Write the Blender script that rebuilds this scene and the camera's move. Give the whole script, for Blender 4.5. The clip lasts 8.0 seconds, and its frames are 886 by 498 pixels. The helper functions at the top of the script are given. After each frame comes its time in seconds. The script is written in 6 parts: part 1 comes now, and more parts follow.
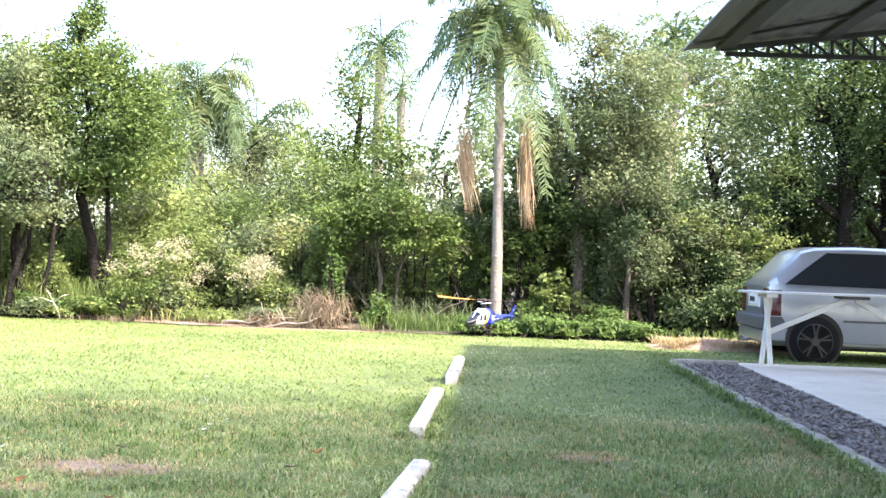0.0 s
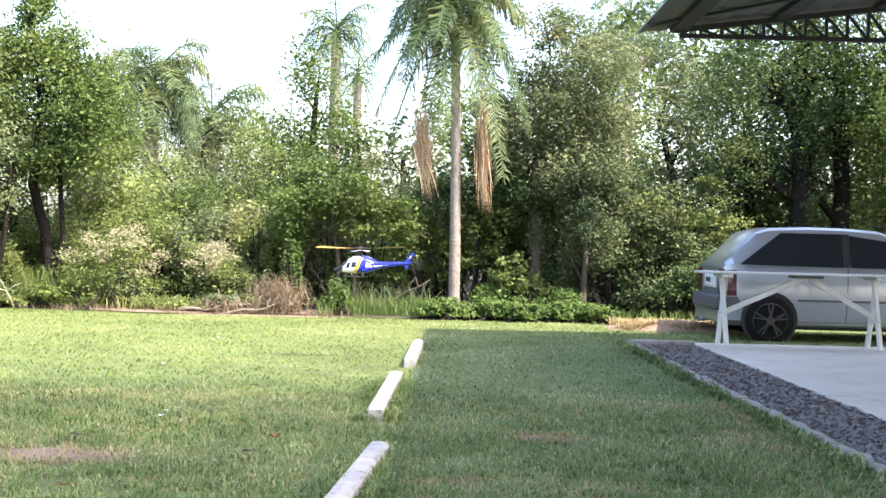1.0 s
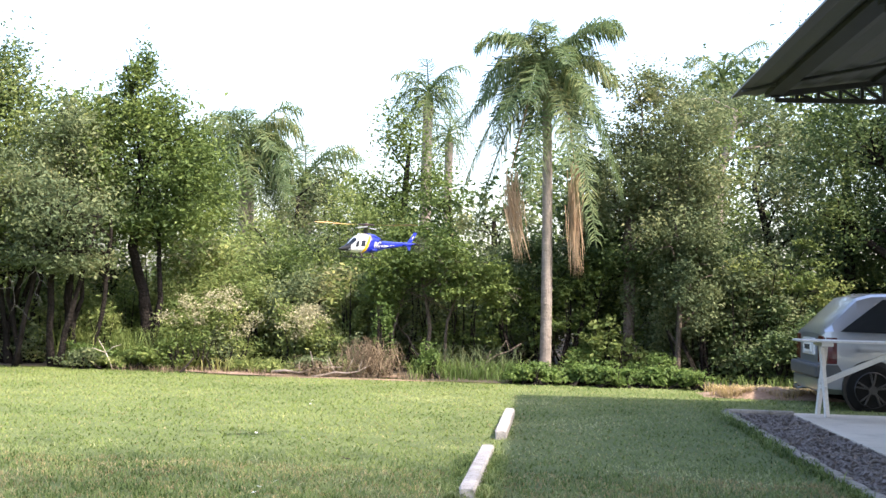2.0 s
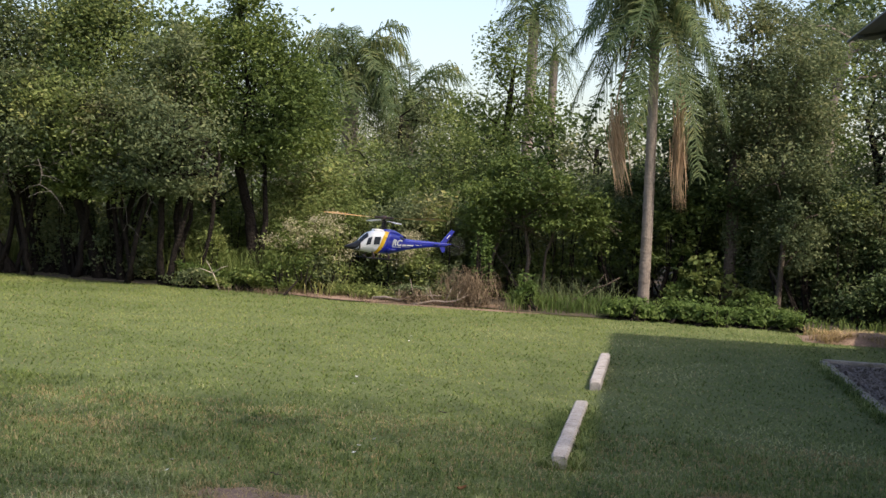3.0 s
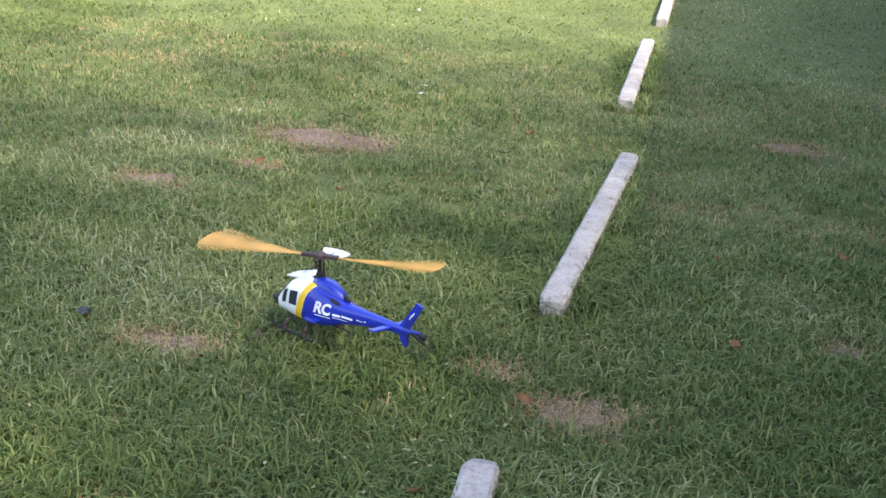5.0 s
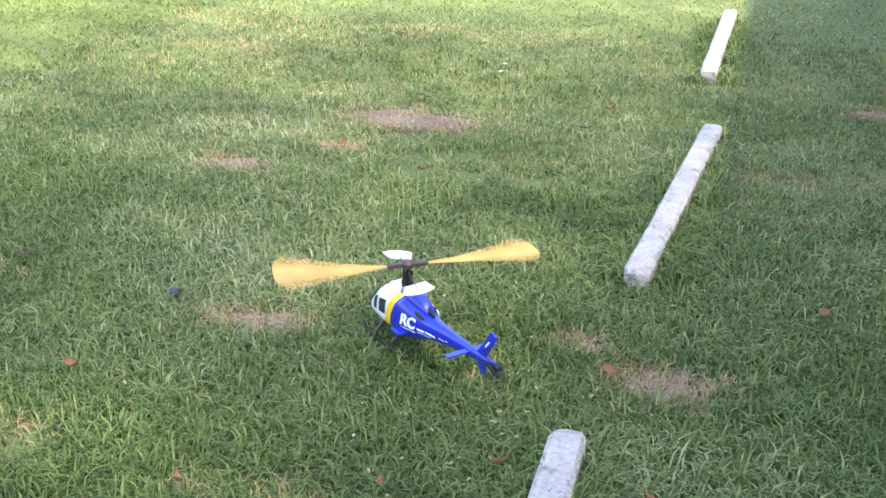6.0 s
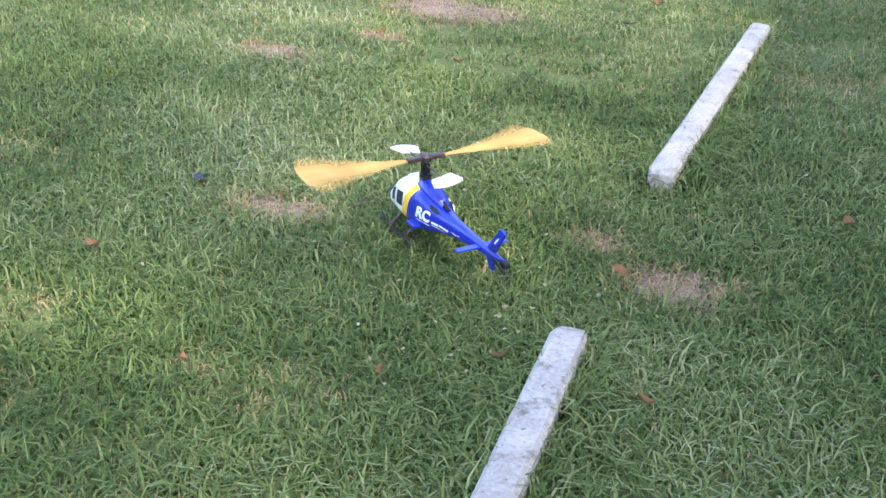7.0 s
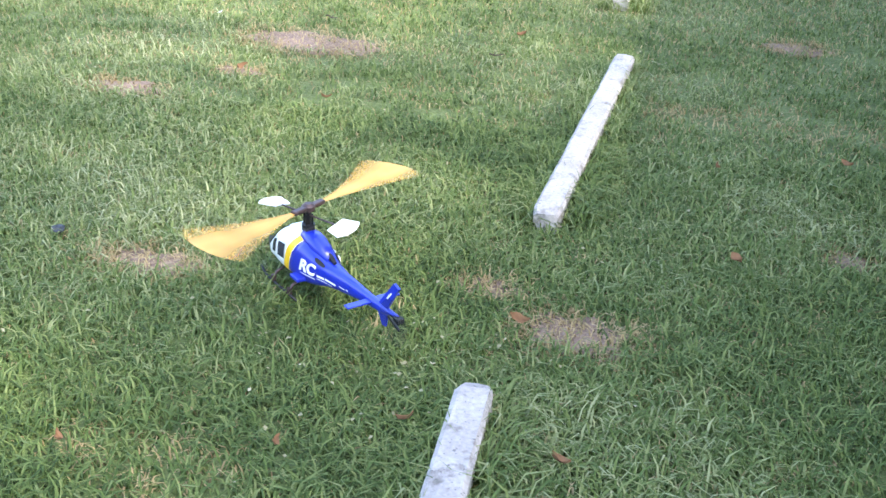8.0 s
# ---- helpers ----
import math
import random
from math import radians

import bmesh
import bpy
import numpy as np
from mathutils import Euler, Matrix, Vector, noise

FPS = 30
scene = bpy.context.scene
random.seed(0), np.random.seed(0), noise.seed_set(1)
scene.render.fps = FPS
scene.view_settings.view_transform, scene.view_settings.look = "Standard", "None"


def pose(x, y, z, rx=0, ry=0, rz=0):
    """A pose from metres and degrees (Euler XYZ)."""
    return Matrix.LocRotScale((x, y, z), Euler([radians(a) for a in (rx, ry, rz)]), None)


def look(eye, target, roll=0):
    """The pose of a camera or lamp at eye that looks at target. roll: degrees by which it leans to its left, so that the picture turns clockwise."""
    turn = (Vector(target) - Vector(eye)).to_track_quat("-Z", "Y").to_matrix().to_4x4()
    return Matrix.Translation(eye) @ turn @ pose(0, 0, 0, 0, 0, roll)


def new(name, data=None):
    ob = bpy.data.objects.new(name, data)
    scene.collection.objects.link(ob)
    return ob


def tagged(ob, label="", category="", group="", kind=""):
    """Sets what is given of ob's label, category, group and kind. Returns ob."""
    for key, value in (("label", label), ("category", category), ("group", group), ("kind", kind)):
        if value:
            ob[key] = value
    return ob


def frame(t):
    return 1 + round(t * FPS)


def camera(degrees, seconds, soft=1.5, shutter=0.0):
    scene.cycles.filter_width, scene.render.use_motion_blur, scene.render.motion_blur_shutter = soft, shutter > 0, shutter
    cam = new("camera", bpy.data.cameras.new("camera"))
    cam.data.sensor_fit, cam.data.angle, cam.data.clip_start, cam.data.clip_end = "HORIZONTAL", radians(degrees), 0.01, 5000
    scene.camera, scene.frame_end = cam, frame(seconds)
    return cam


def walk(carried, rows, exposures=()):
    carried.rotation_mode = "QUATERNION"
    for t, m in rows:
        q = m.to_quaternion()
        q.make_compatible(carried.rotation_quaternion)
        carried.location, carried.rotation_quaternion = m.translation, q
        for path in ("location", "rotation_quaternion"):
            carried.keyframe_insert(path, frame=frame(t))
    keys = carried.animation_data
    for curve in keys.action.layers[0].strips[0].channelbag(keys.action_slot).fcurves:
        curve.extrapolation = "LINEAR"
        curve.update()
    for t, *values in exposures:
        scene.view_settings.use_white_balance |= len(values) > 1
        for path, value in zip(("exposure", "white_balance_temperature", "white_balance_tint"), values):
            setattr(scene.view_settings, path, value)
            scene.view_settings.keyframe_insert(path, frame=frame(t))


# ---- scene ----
cam = camera(41.1, 8.0)


def aim(x, y, z, yaw, pitch, roll):
    """A handheld camera: yaw to the left of +y, pitch up, roll to its left."""
    return pose(x, y, z, 90 + pitch, 0, yaw) @ pose(0, 0, 0, 0, 0, roll)


PATH = [
    (0.0, 0.059, 0.027, 1.041, 2.09, 0.49, 2.04),
    (0.2, 0.078, 0.015, 1.022, 2.48, 0.25, 2.37),
    (0.5, 0.083, 0.014, 1.023, 1.97, -1.54, 1.27),
    (0.8, 0.073, 0.043, 1.013, -0.17, -0.43, 1.80),
    (1.0, 0.069, 0.040, 1.021, 0.06, -0.15, 1.41),
    (1.2, 0.063, 0.061, 0.980, 1.60, 0.62, 1.30),
    (1.5, 0.055, 0.101, 1.030, 3.38, -0.00, 1.70),
    (1.7, 0.054, 0.096, 1.099, 3.35, 2.44, 1.11),
    (2.8, 0.052, -0.046, 1.385, 9.14, -0.07, 4.07),
    (3.0, 0.048, -0.044, 1.541, 9.16, -2.50, 3.21),
    (3.2, -0.003, 0.020, 1.646, 10.21, -5.32, 2.31),
    (3.3, -0.025, 0.016, 1.723, 12.32, -5.72, 0.57),
    (3.5, -0.081, -0.002, 1.720, 15.03, -8.94, -0.49),
    (3.7, -0.092, 0.013, 1.744, 15.01, -10.50, -1.33),
    (4.0, -0.105, 0.020, 1.747, 14.28, -12.51, -0.61),
    (4.2, -0.093, -0.038, 1.644, 13.52, -15.54, 1.91),
    (4.3, -0.105, -0.041, 1.610, 12.03, -18.04, 2.19),
    (4.5, -0.065, -0.024, 1.634, 11.82, -19.53, 2.81),
    (4.7, -0.066, -0.023, 1.673, 9.99, -20.55, 4.29),
    (5.8, -0.059, -0.058, 1.653, 13.71, -21.35, 1.10),
    (6.0, -0.053, -0.050, 1.648, 14.82, -21.95, 0.88),
    (6.2, 0.001, -0.074, 1.638, 17.08, -22.51, 0.83),
    (6.5, 0.046, -0.068, 1.612, 18.46, -23.32, 0.64),
    (6.8, 0.080, -0.066, 1.612, 18.79, -26.22, 1.04),
    (7.0, 0.096, -0.014, 1.660, 18.24, -27.22, 1.46),
    (7.2, 0.101, 0.010, 1.662, 14.86, -25.79, 3.17),
    (7.3, 0.041, 0.009, 1.618, 12.91, -25.84, 3.05),
    (7.5, 0.021, 0.069, 1.666, 10.81, -25.33, 3.87),
    (7.7, -0.055, 0.090, 1.652, 9.34, -24.82, 5.01),
    (8.0, -0.094, 0.125, 1.659, 9.63, -25.93, 3.61),
]
# seconds, stops, white balance: the clip's camera darkens as it swings to the woods and brightens again over the near lawn
LIGHTING = [(0.0, 2.95, 6200, 16), (0.5, 2.65, 6350, 16), (1.0, 2.60, 6250, 16), (1.7, 2.50, 6250, 16), (2.8, 0.85, 6600, 16), (3.1, 1.05, 6600, 16), (3.5, 2.08, 6650, 16),
            (4.0, 2.12, 6700, 17), (4.7, 2.01, 6500, 14), (6.0, 2.67, 6150, 14), (7.0, 2.66, 6000, 13), (8.0, 2.91, 5980, 12)]
walk(cam, [(t, aim(*p)) for t, *p in PATH], exposures=LIGHTING)

# ---- light: high sun from behind the right shoulder, bright sky ----
SUN_TO = Vector((0.86, -0.51, 0)).normalized() * math.cos(radians(52)) + Vector((0, 0, math.sin(radians(52))))
world = bpy.data.worlds.new("sky")
scene.world = world
world.use_nodes = True
wn = world.node_tree
sky = wn.nodes.new("ShaderNodeTexSky")
sky.sky_type = "NISHITA"
sky.sun_disc = False
sky.sun_elevation = radians(52)
sky.sun_rotation = math.atan2(SUN_TO.x, SUN_TO.y)
sky.dust_density = 3.0
sky.air_density = 1.2
wn.nodes["Background"].inputs[1].default_value = 0.15
wn.links.new(sky.outputs[0], wn.nodes["Background"].inputs[0])
sun_data = bpy.data.lights.new("sun", "SUN")
sun_data.energy, sun_data.angle, sun_data.color = 3.1, radians(1.6), (1.0, 0.92, 0.76)
sun = new("sun", sun_data)
sun.matrix_world = look(SUN_TO * 50, (0, 0, 0))


# ---- materials ----
def material(name, low, high, rough=0.7, metal=0.0, scale=6.0, fine=60.0, bump=0.3, depth=0.004, spread=0.25, coat=0.0, gloss=0.5):
    """Two colours mixed by a broad and a fine noise, with a fine relief. Sizes in waves to the metre."""
    m = bpy.data.materials.new(name)
    m.use_nodes = True
    n, l = m.node_tree.nodes, m.node_tree.links
    b = n["Principled BSDF"]
    geo = n.new("ShaderNodeTexCoord")
    broad, small = n.new("ShaderNodeTexNoise"), n.new("ShaderNodeTexNoise")
    broad.inputs["Scale"].default_value, small.inputs["Scale"].default_value = scale, fine
    broad.inputs["Detail"].default_value, small.inputs["Detail"].default_value = 5, 4
    mix, ramp, col = n.new("ShaderNodeMix"), n.new("ShaderNodeMapRange"), n.new("ShaderNodeMix")
    mix.data_type, col.data_type = "FLOAT", "RGBA"
    mix.inputs[0].default_value = 0.45
    ramp.inputs[1].default_value, ramp.inputs[2].default_value = 0.5 - spread, 0.5 + spread
    for t in (broad, small):
        l.new(geo.outputs["Object"], t.inputs["Vector"])
    l.new(broad.outputs[0], mix.inputs[2])
    l.new(small.outputs[0], mix.inputs[3])
    l.new(mix.outputs[0], ramp.inputs[0])
    l.new(ramp.outputs[0], col.inputs[0])
    col.inputs[6].default_value, col.inputs[7].default_value = (*low, 1), (*high, 1)
    l.new(col.outputs[2], b.inputs["Base Color"])
    b.inputs["Roughness"].default_value, b.inputs["Metallic"].default_value = rough, metal
    b.inputs["Coat Weight"].default_value = coat
    b.inputs["Specular IOR Level"].default_value = gloss
    if bump:
        bn = n.new("ShaderNodeBump")
        bn.inputs["Strength"].default_value, bn.inputs["Distance"].default_value = bump, depth
        l.new(small.outputs[0], bn.inputs["Height"])
        l.new(bn.outputs[0], b.inputs["Normal"])
    return m


def leaf_material(name, colours, rough=0.5, through_light=0.35, patch=0.9, vary=0.42):
    """Leaves: each island takes a colour from the ramp, shifted by a broad patchiness; part of the light passes."""
    m = bpy.data.materials.new(name)
    m.use_nodes = True
    n, l = m.node_tree.nodes, m.node_tree.links
    b, out = n["Principled BSDF"], n["Material Output"]
    geo, tex, noi = n.new("ShaderNodeNewGeometry"), n.new("ShaderNodeTexCoord"), n.new("ShaderNodeTexNoise")
    noi.inputs["Scale"].default_value = patch
    noi.inputs["Detail"].default_value = 3
    l.new(tex.outputs["Object"], noi.inputs["Vector"])
    add, ramp = n.new("ShaderNodeMath"), n.new("ShaderNodeValToRGB")
    add.operation = "MULTIPLY_ADD"
    add.inputs[1].default_value = vary
    l.new(geo.outputs["Random Per Island"], add.inputs[0])
    sub = n.new("ShaderNodeMath")
    sub.operation = "MULTIPLY_ADD"
    sub.inputs[1].default_value, sub.inputs[2].default_value = 1.4, -0.205 - 0.5 * vary
    l.new(noi.outputs[0], sub.inputs[0])
    l.new(sub.outputs[0], add.inputs[2])
    l.new(add.outputs[0], ramp.inputs[0])
    el = ramp.color_ramp.elements
    for i, c in enumerate(colours):
        e = el[i] if i < 2 else el.new(1.0)
        e.position = i / (len(colours) - 1)
        e.color = (*c, 1)
    for i, c in enumerate(colours):
        el[i].position, el[i].color = i / (len(colours) - 1), (*c, 1)
    l.new(ramp.outputs[0], b.inputs["Base Color"])
    b.inputs["Roughness"].default_value = min(rough + 0.22, 0.9)
    b.inputs["Specular IOR Level"].default_value = 0.3
    tr, mx = n.new("ShaderNodeBsdfTranslucent"), n.new("ShaderNodeMixShader")
    mx.inputs[0].default_value = through_light + 0.1
    l.new(ramp.outputs[0], tr.inputs[0])
    l.new(b.outputs[0], mx.inputs[1])
    l.new(tr.outputs[0], mx.inputs[2])
    l.new(mx.outputs[0], out.inputs[0])
    return m


def veil_material(name, colour, opacity, fade=False):
    """A spinning blade: a veil of its colour that lets the background show."""
    m = bpy.data.materials.new(name)
    m.use_nodes = True
    n, l = m.node_tree.nodes, m.node_tree.links
    b, out = n["Principled BSDF"], n["Material Output"]
    b.inputs["Base Color"].default_value, b.inputs["Roughness"].default_value = (*colour, 1), 0.4
    tr, mx, noi, tex = n.new("ShaderNodeBsdfTransparent"), n.new("ShaderNodeMixShader"), n.new("ShaderNodeTexNoise"), n.new("ShaderNodeTexCoord")
    rng = n.new("ShaderNodeMapRange")
    noi.inputs["Scale"].default_value = 9
    noi.inputs["Detail"].default_value = 1
    l.new(tex.outputs["Object"], noi.inputs["Vector"])
    l.new(noi.outputs[0], rng.inputs[0])
    rng.inputs[3].default_value, rng.inputs[4].default_value = max(opacity - 0.22, 0), opacity + 0.22
    thin = rng.outputs[0]
    if fade:
        # the blade's sweep thins out to both sides of its line
        sep, ab, dv, fr, mul = n.new("ShaderNodeSeparateXYZ"), n.new("ShaderNodeMath"), n.new("ShaderNodeMath"), n.new("ShaderNodeMapRange"), n.new("ShaderNodeMath")
        ab.operation, dv.operation, mul.operation = "ABSOLUTE", "DIVIDE", "MULTIPLY"
        fr.inputs[1].default_value, fr.inputs[2].default_value, fr.inputs[3].default_value, fr.inputs[4].default_value = 0.06, 0.34, 1.15, 0.12
        l.new(tex.outputs["Object"], sep.inputs[0])
        l.new(sep.outputs[1], ab.inputs[0])
        l.new(ab.outputs[0], dv.inputs[0])
        l.new(sep.outputs[0], dv.inputs[1])
        l.new(dv.outputs[0], fr.inputs[0])
        l.new(fr.outputs[0], mul.inputs[0])
        l.new(rng.outputs[0], mul.inputs[1])
        thin = mul.outputs[0]
    l.new(thin, mx.inputs[0])
    l.new(tr.outputs[0], mx.inputs[1])
    l.new(b.outputs[0], mx.inputs[2])
    l.new(mx.outputs[0], out.inputs[0])
    return m


def glass_material(name, tint, rough=0.05):
    m = material(name, tint, tint, rough=rough, bump=0)
    b = m.node_tree.nodes["Principled BSDF"]
    b.inputs["IOR"].default_value = 1.5
    b.inputs["Specular IOR Level"].default_value = 0.14
    return m


M_SOIL = material("lawn_soil", (0.052, 0.076, 0.018), (0.135, 0.16, 0.046), 0.95, scale=2.2, fine=38, bump=1.0, depth=0.03)
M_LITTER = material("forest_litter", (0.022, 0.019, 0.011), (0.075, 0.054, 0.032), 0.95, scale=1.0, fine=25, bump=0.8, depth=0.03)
M_DIRT = material("bare_dirt", (0.095, 0.058, 0.04), (0.27, 0.182, 0.13), 0.95, scale=9, fine=70, bump=0.8, depth=0.012)
M_GRASS = leaf_material("grass_blades", [(0.037, 0.065, 0.0138), (0.101, 0.15, 0.0345), (0.2, 0.24, 0.078), (0.44, 0.44, 0.245)], 0.45, 0.3, 0.7, 0.62)
# yellower copy of the grass colours: warm sunlight put into the open lawn
M_SUNLITLAWN = leaf_material("sunlit_grass_blades", [(0.0395, 0.066, 0.012), (0.1082, 0.155, 0.03), (0.2028, 0.243, 0.066), (0.3588, 0.37, 0.16)], 0.45, 0.3, 0.5, 0.46)
M_STRAW = leaf_material("dry_grass_blades", [(0.17, 0.12, 0.05), (0.36, 0.27, 0.13), (0.5, 0.4, 0.23)], 0.7, 0.25, 2.0)
M_CONCRETE = material("cast_concrete", (0.2, 0.175, 0.158), (0.48, 0.442, 0.41), 0.9, scale=9, fine=90, bump=0.7, depth=0.006)
M_KERB = material("crumbling_concrete", (0.13, 0.115, 0.1), (0.36, 0.325, 0.29), 0.95, scale=7, fine=60, bump=0.9, depth=0.01)
M_SLAB = material("slab_concrete", (0.41, 0.355, 0.29), (0.55, 0.485, 0.4), 0.85, scale=1.2, fine=60, bump=0.3)
M_GRAVEL = material("gravel", (0.1, 0.085, 0.08), (0.27, 0.235, 0.22), 0.9, scale=8, fine=55, bump=1.0, depth=0.03)
M_BARK = material("bark", (0.035, 0.026, 0.019), (0.125, 0.095, 0.07), 0.95, scale=3, fine=30, bump=1.0, depth=0.03)
# dark bark taken near black: the shade under the crowns is in its colour
M_SHADEDBARK = material("dark_shaded_bark", (0.006, 0.005, 0.004), (0.026, 0.021, 0.018), 0.95, scale=3, fine=30, bump=1.0, depth=0.04, gloss=0.1)
M_PALMBARK = material("palm_bark", (0.13, 0.105, 0.09), (0.3, 0.25, 0.21), 0.9, scale=3, fine=26, bump=0.8, depth=0.02)
M_LEAF = leaf_material("broad_leaves", [(0.0237, 0.047, 0.0134), (0.0653, 0.1008, 0.0246), (0.1306, 0.1736, 0.0403), (0.2374, 0.2464, 0.0672)], 0.45, 0.3, 0.55)
# dark foliage; on the right-hand thicket this colour also stands in for shade
M_DARKSHADELEAF = leaf_material("dark_shaded_leaves", [(0.0188, 0.0378, 0.0165), (0.0451, 0.0755, 0.026), (0.0938, 0.1298, 0.0401), (0.1751, 0.1888, 0.059)], 0.42, 0.25, 0.6)
M_YELLOWLEAF = leaf_material("yellow_green_leaves", [(0.054, 0.0848, 0.0233), (0.1214, 0.1643, 0.0445), (0.2191, 0.2544, 0.0795), (0.3596, 0.3286, 0.1166)], 0.5, 0.34, 0.8)
M_OLIVELEAF = leaf_material("olive_leaves", [(0.0341, 0.0575, 0.0276), (0.0853, 0.115, 0.0529), (0.1585, 0.1817, 0.0805), (0.2804, 0.2415, 0.1092)], 0.55, 0.3, 0.8)
M_WEED = leaf_material("bright_weeds", [(0.0476, 0.084, 0.0196), (0.105, 0.1652, 0.042), (0.217, 0.273, 0.077)], 0.45, 0.4, 1.5)
M_PALMLEAF = leaf_material("palm_leaflets", [(0.03, 0.06, 0.022), (0.06, 0.1, 0.035), (0.115, 0.15, 0.055), (0.24, 0.23, 0.08)], 0.4, 0.35, 1.2)
M_PLUME = leaf_material("white_plumes", [(0.2, 0.19, 0.09), (0.36, 0.33, 0.2), (0.55, 0.51, 0.37)], 0.8, 0.3, 3.0)
M_DEADFROND = leaf_material("dead_frond", [(0.22, 0.14, 0.08), (0.38, 0.26, 0.16), (0.5, 0.37, 0.24)], 0.8, 0.2, 3.0)
M_FALLEN = leaf_material("fallen_leaves", [(0.13, 0.06, 0.03), (0.26, 0.14, 0.07), (0.42, 0.27, 0.15)], 0.7, 0.2, 2.0)
M_WHITEPAINT = material("weathered_white_paint", (0.33, 0.32, 0.305), (0.56, 0.55, 0.53), 0.55, scale=4, fine=50, bump=0.2)
M_ROOFSHEET = material("roof_sheet", (0.075, 0.075, 0.08), (0.12, 0.12, 0.127), 0.6, scale=1.0, fine=30, bump=0.15)
M_STEEL = material("dark_painted_steel", (0.01, 0.011, 0.016), (0.026, 0.027, 0.034), 0.55, scale=4, fine=50, bump=0.15)
M_SILVER = material("silver_car_paint", (0.25, 0.27, 0.305), (0.31, 0.33, 0.37), 0.3, 0.6, scale=2, fine=200, bump=0.0, coat=0.8)
M_CARPLASTIC = material("grey_bumper_plastic", (0.04, 0.042, 0.046), (0.07, 0.073, 0.08), 0.6, scale=6, fine=120, bump=0.15)
M_CARGLASS = glass_material("tinted_car_glass", (0.012, 0.014, 0.016), 0.04)
M_TYRE = material("tyre_rubber", (0.004, 0.004, 0.004), (0.011, 0.011, 0.011), 0.9, scale=10, fine=120, bump=0.4, gloss=0.15)
M_RIM = material("dark_alloy", (0.012, 0.012, 0.013), (0.03, 0.03, 0.032), 0.4, 0.2, scale=10, fine=100, bump=0.05)
M_LAMPRED = material("tail_lamp_red", (0.04, 0.004, 0.006), (0.075, 0.006, 0.01), 0.15, scale=20, fine=150, bump=0.1)
M_LAMPCLEAR = material("clear_lamp", (0.5, 0.5, 0.52), (0.65, 0.65, 0.66), 0.2, scale=20, fine=150, bump=0.1)
M_PLATE = material("plate_grey", (0.45, 0.46, 0.47), (0.6, 0.6, 0.6), 0.5, scale=10, fine=80, bump=0.0)
M_BLUE = material("blue_shell", (0.006, 0.015, 0.27), (0.012, 0.027, 0.36), 0.32, scale=8, fine=90, bump=0.03, coat=0.4, gloss=0.45)
M_WHITE = material("white_shell", (0.74, 0.74, 0.72), (0.84, 0.84, 0.82), 0.3, scale=8, fine=90, bump=0.03, coat=0.5)
M_YELLOW = material("yellow_band", (0.72, 0.42, 0.01), (0.82, 0.5, 0.02), 0.35, scale=8, fine=90, bump=0.03)
M_BLACK = material("black_plastic", (0.006, 0.006, 0.007), (0.018, 0.018, 0.02), 0.4, scale=12, fine=120, bump=0.1, gloss=0.3)
M_DARKMETAL = material("brown_black_metal", (0.03, 0.02, 0.02), (0.1, 0.06, 0.055), 0.4, 0.4, scale=20, fine=160, bump=0.1)
M_COCKPIT = glass_material("smoked_window", (0.03, 0.035, 0.045), 0.08)
M_BLADE = veil_material("amber_blade_veil", (0.72, 0.36, 0.06), 0.55, True)
M_PADDLE = veil_material("white_paddle_veil", (0.85, 0.86, 0.88), 0.6)
M_TAILBLADE = veil_material("dark_tail_rotor_veil", (0.03, 0.03, 0.03), 0.03)
M_TWIG = material("grey_twigs", (0.085, 0.075, 0.062), (0.2, 0.175, 0.15), 0.9, scale=6, fine=60, bump=0.5)
M_SCRAP = material("blue_scrap", (0.012, 0.014, 0.02), (0.03, 0.034, 0.045), 0.6, scale=30, fine=120, bump=0.1)
M_BLOSSOM = material("white_petals", (0.6, 0.6, 0.56), (0.82, 0.82, 0.8), 0.6, scale=40, fine=200, bump=0.1)
M_DEADWOOD = material("bleached_dead_wood", (0.27, 0.23, 0.18), (0.5, 0.44, 0.36), 0.85, scale=8, fine=70, bump=0.4)
M_DRYSTEM = leaf_material("dry_stems", [(0.075, 0.055, 0.035), (0.17, 0.125, 0.08), (0.3, 0.235, 0.155)], 0.8, 0.15, 2.5)


def stain(m, colour, scale, low, high, most):
    """Blotches of another colour over a material: dirt, lichen and damp."""
    n, l = m.node_tree.nodes, m.node_tree.links
    b = n["Principled BSDF"]
    old = b.inputs["Base Color"].links[0].from_socket
    tex, noi, rng_, mx = n.new("ShaderNodeTexCoord"), n.new("ShaderNodeTexNoise"), n.new("ShaderNodeMapRange"), n.new("ShaderNodeMix")
    noi.inputs["Scale"].default_value, noi.inputs["Detail"].default_value, noi.inputs["Roughness"].default_value = scale, 6, 0.65
    mx.data_type = "RGBA"
    rng_.inputs[1].default_value, rng_.inputs[2].default_value, rng_.inputs[4].default_value = low, high, most
    l.new(tex.outputs["Object"], noi.inputs["Vector"])
    l.new(noi.outputs[0], rng_.inputs[0])
    l.new(rng_.outputs[0], mx.inputs[0])
    l.new(old, mx.inputs[6])
    mx.inputs[7].default_value = (*colour, 1)
    l.new(mx.outputs[2], b.inputs["Base Color"])


stain(M_CONCRETE, (0.1, 0.085, 0.065), 17, 0.54, 0.7, 0.85)
stain(M_CONCRETE, (0.035, 0.035, 0.03), 70, 0.6, 0.68, 0.8)
stain(M_KERB, (0.09, 0.085, 0.05), 9, 0.52, 0.66, 0.8)
stain(M_SLAB, (0.26, 0.23, 0.19), 2.5, 0.52, 0.75, 0.6)
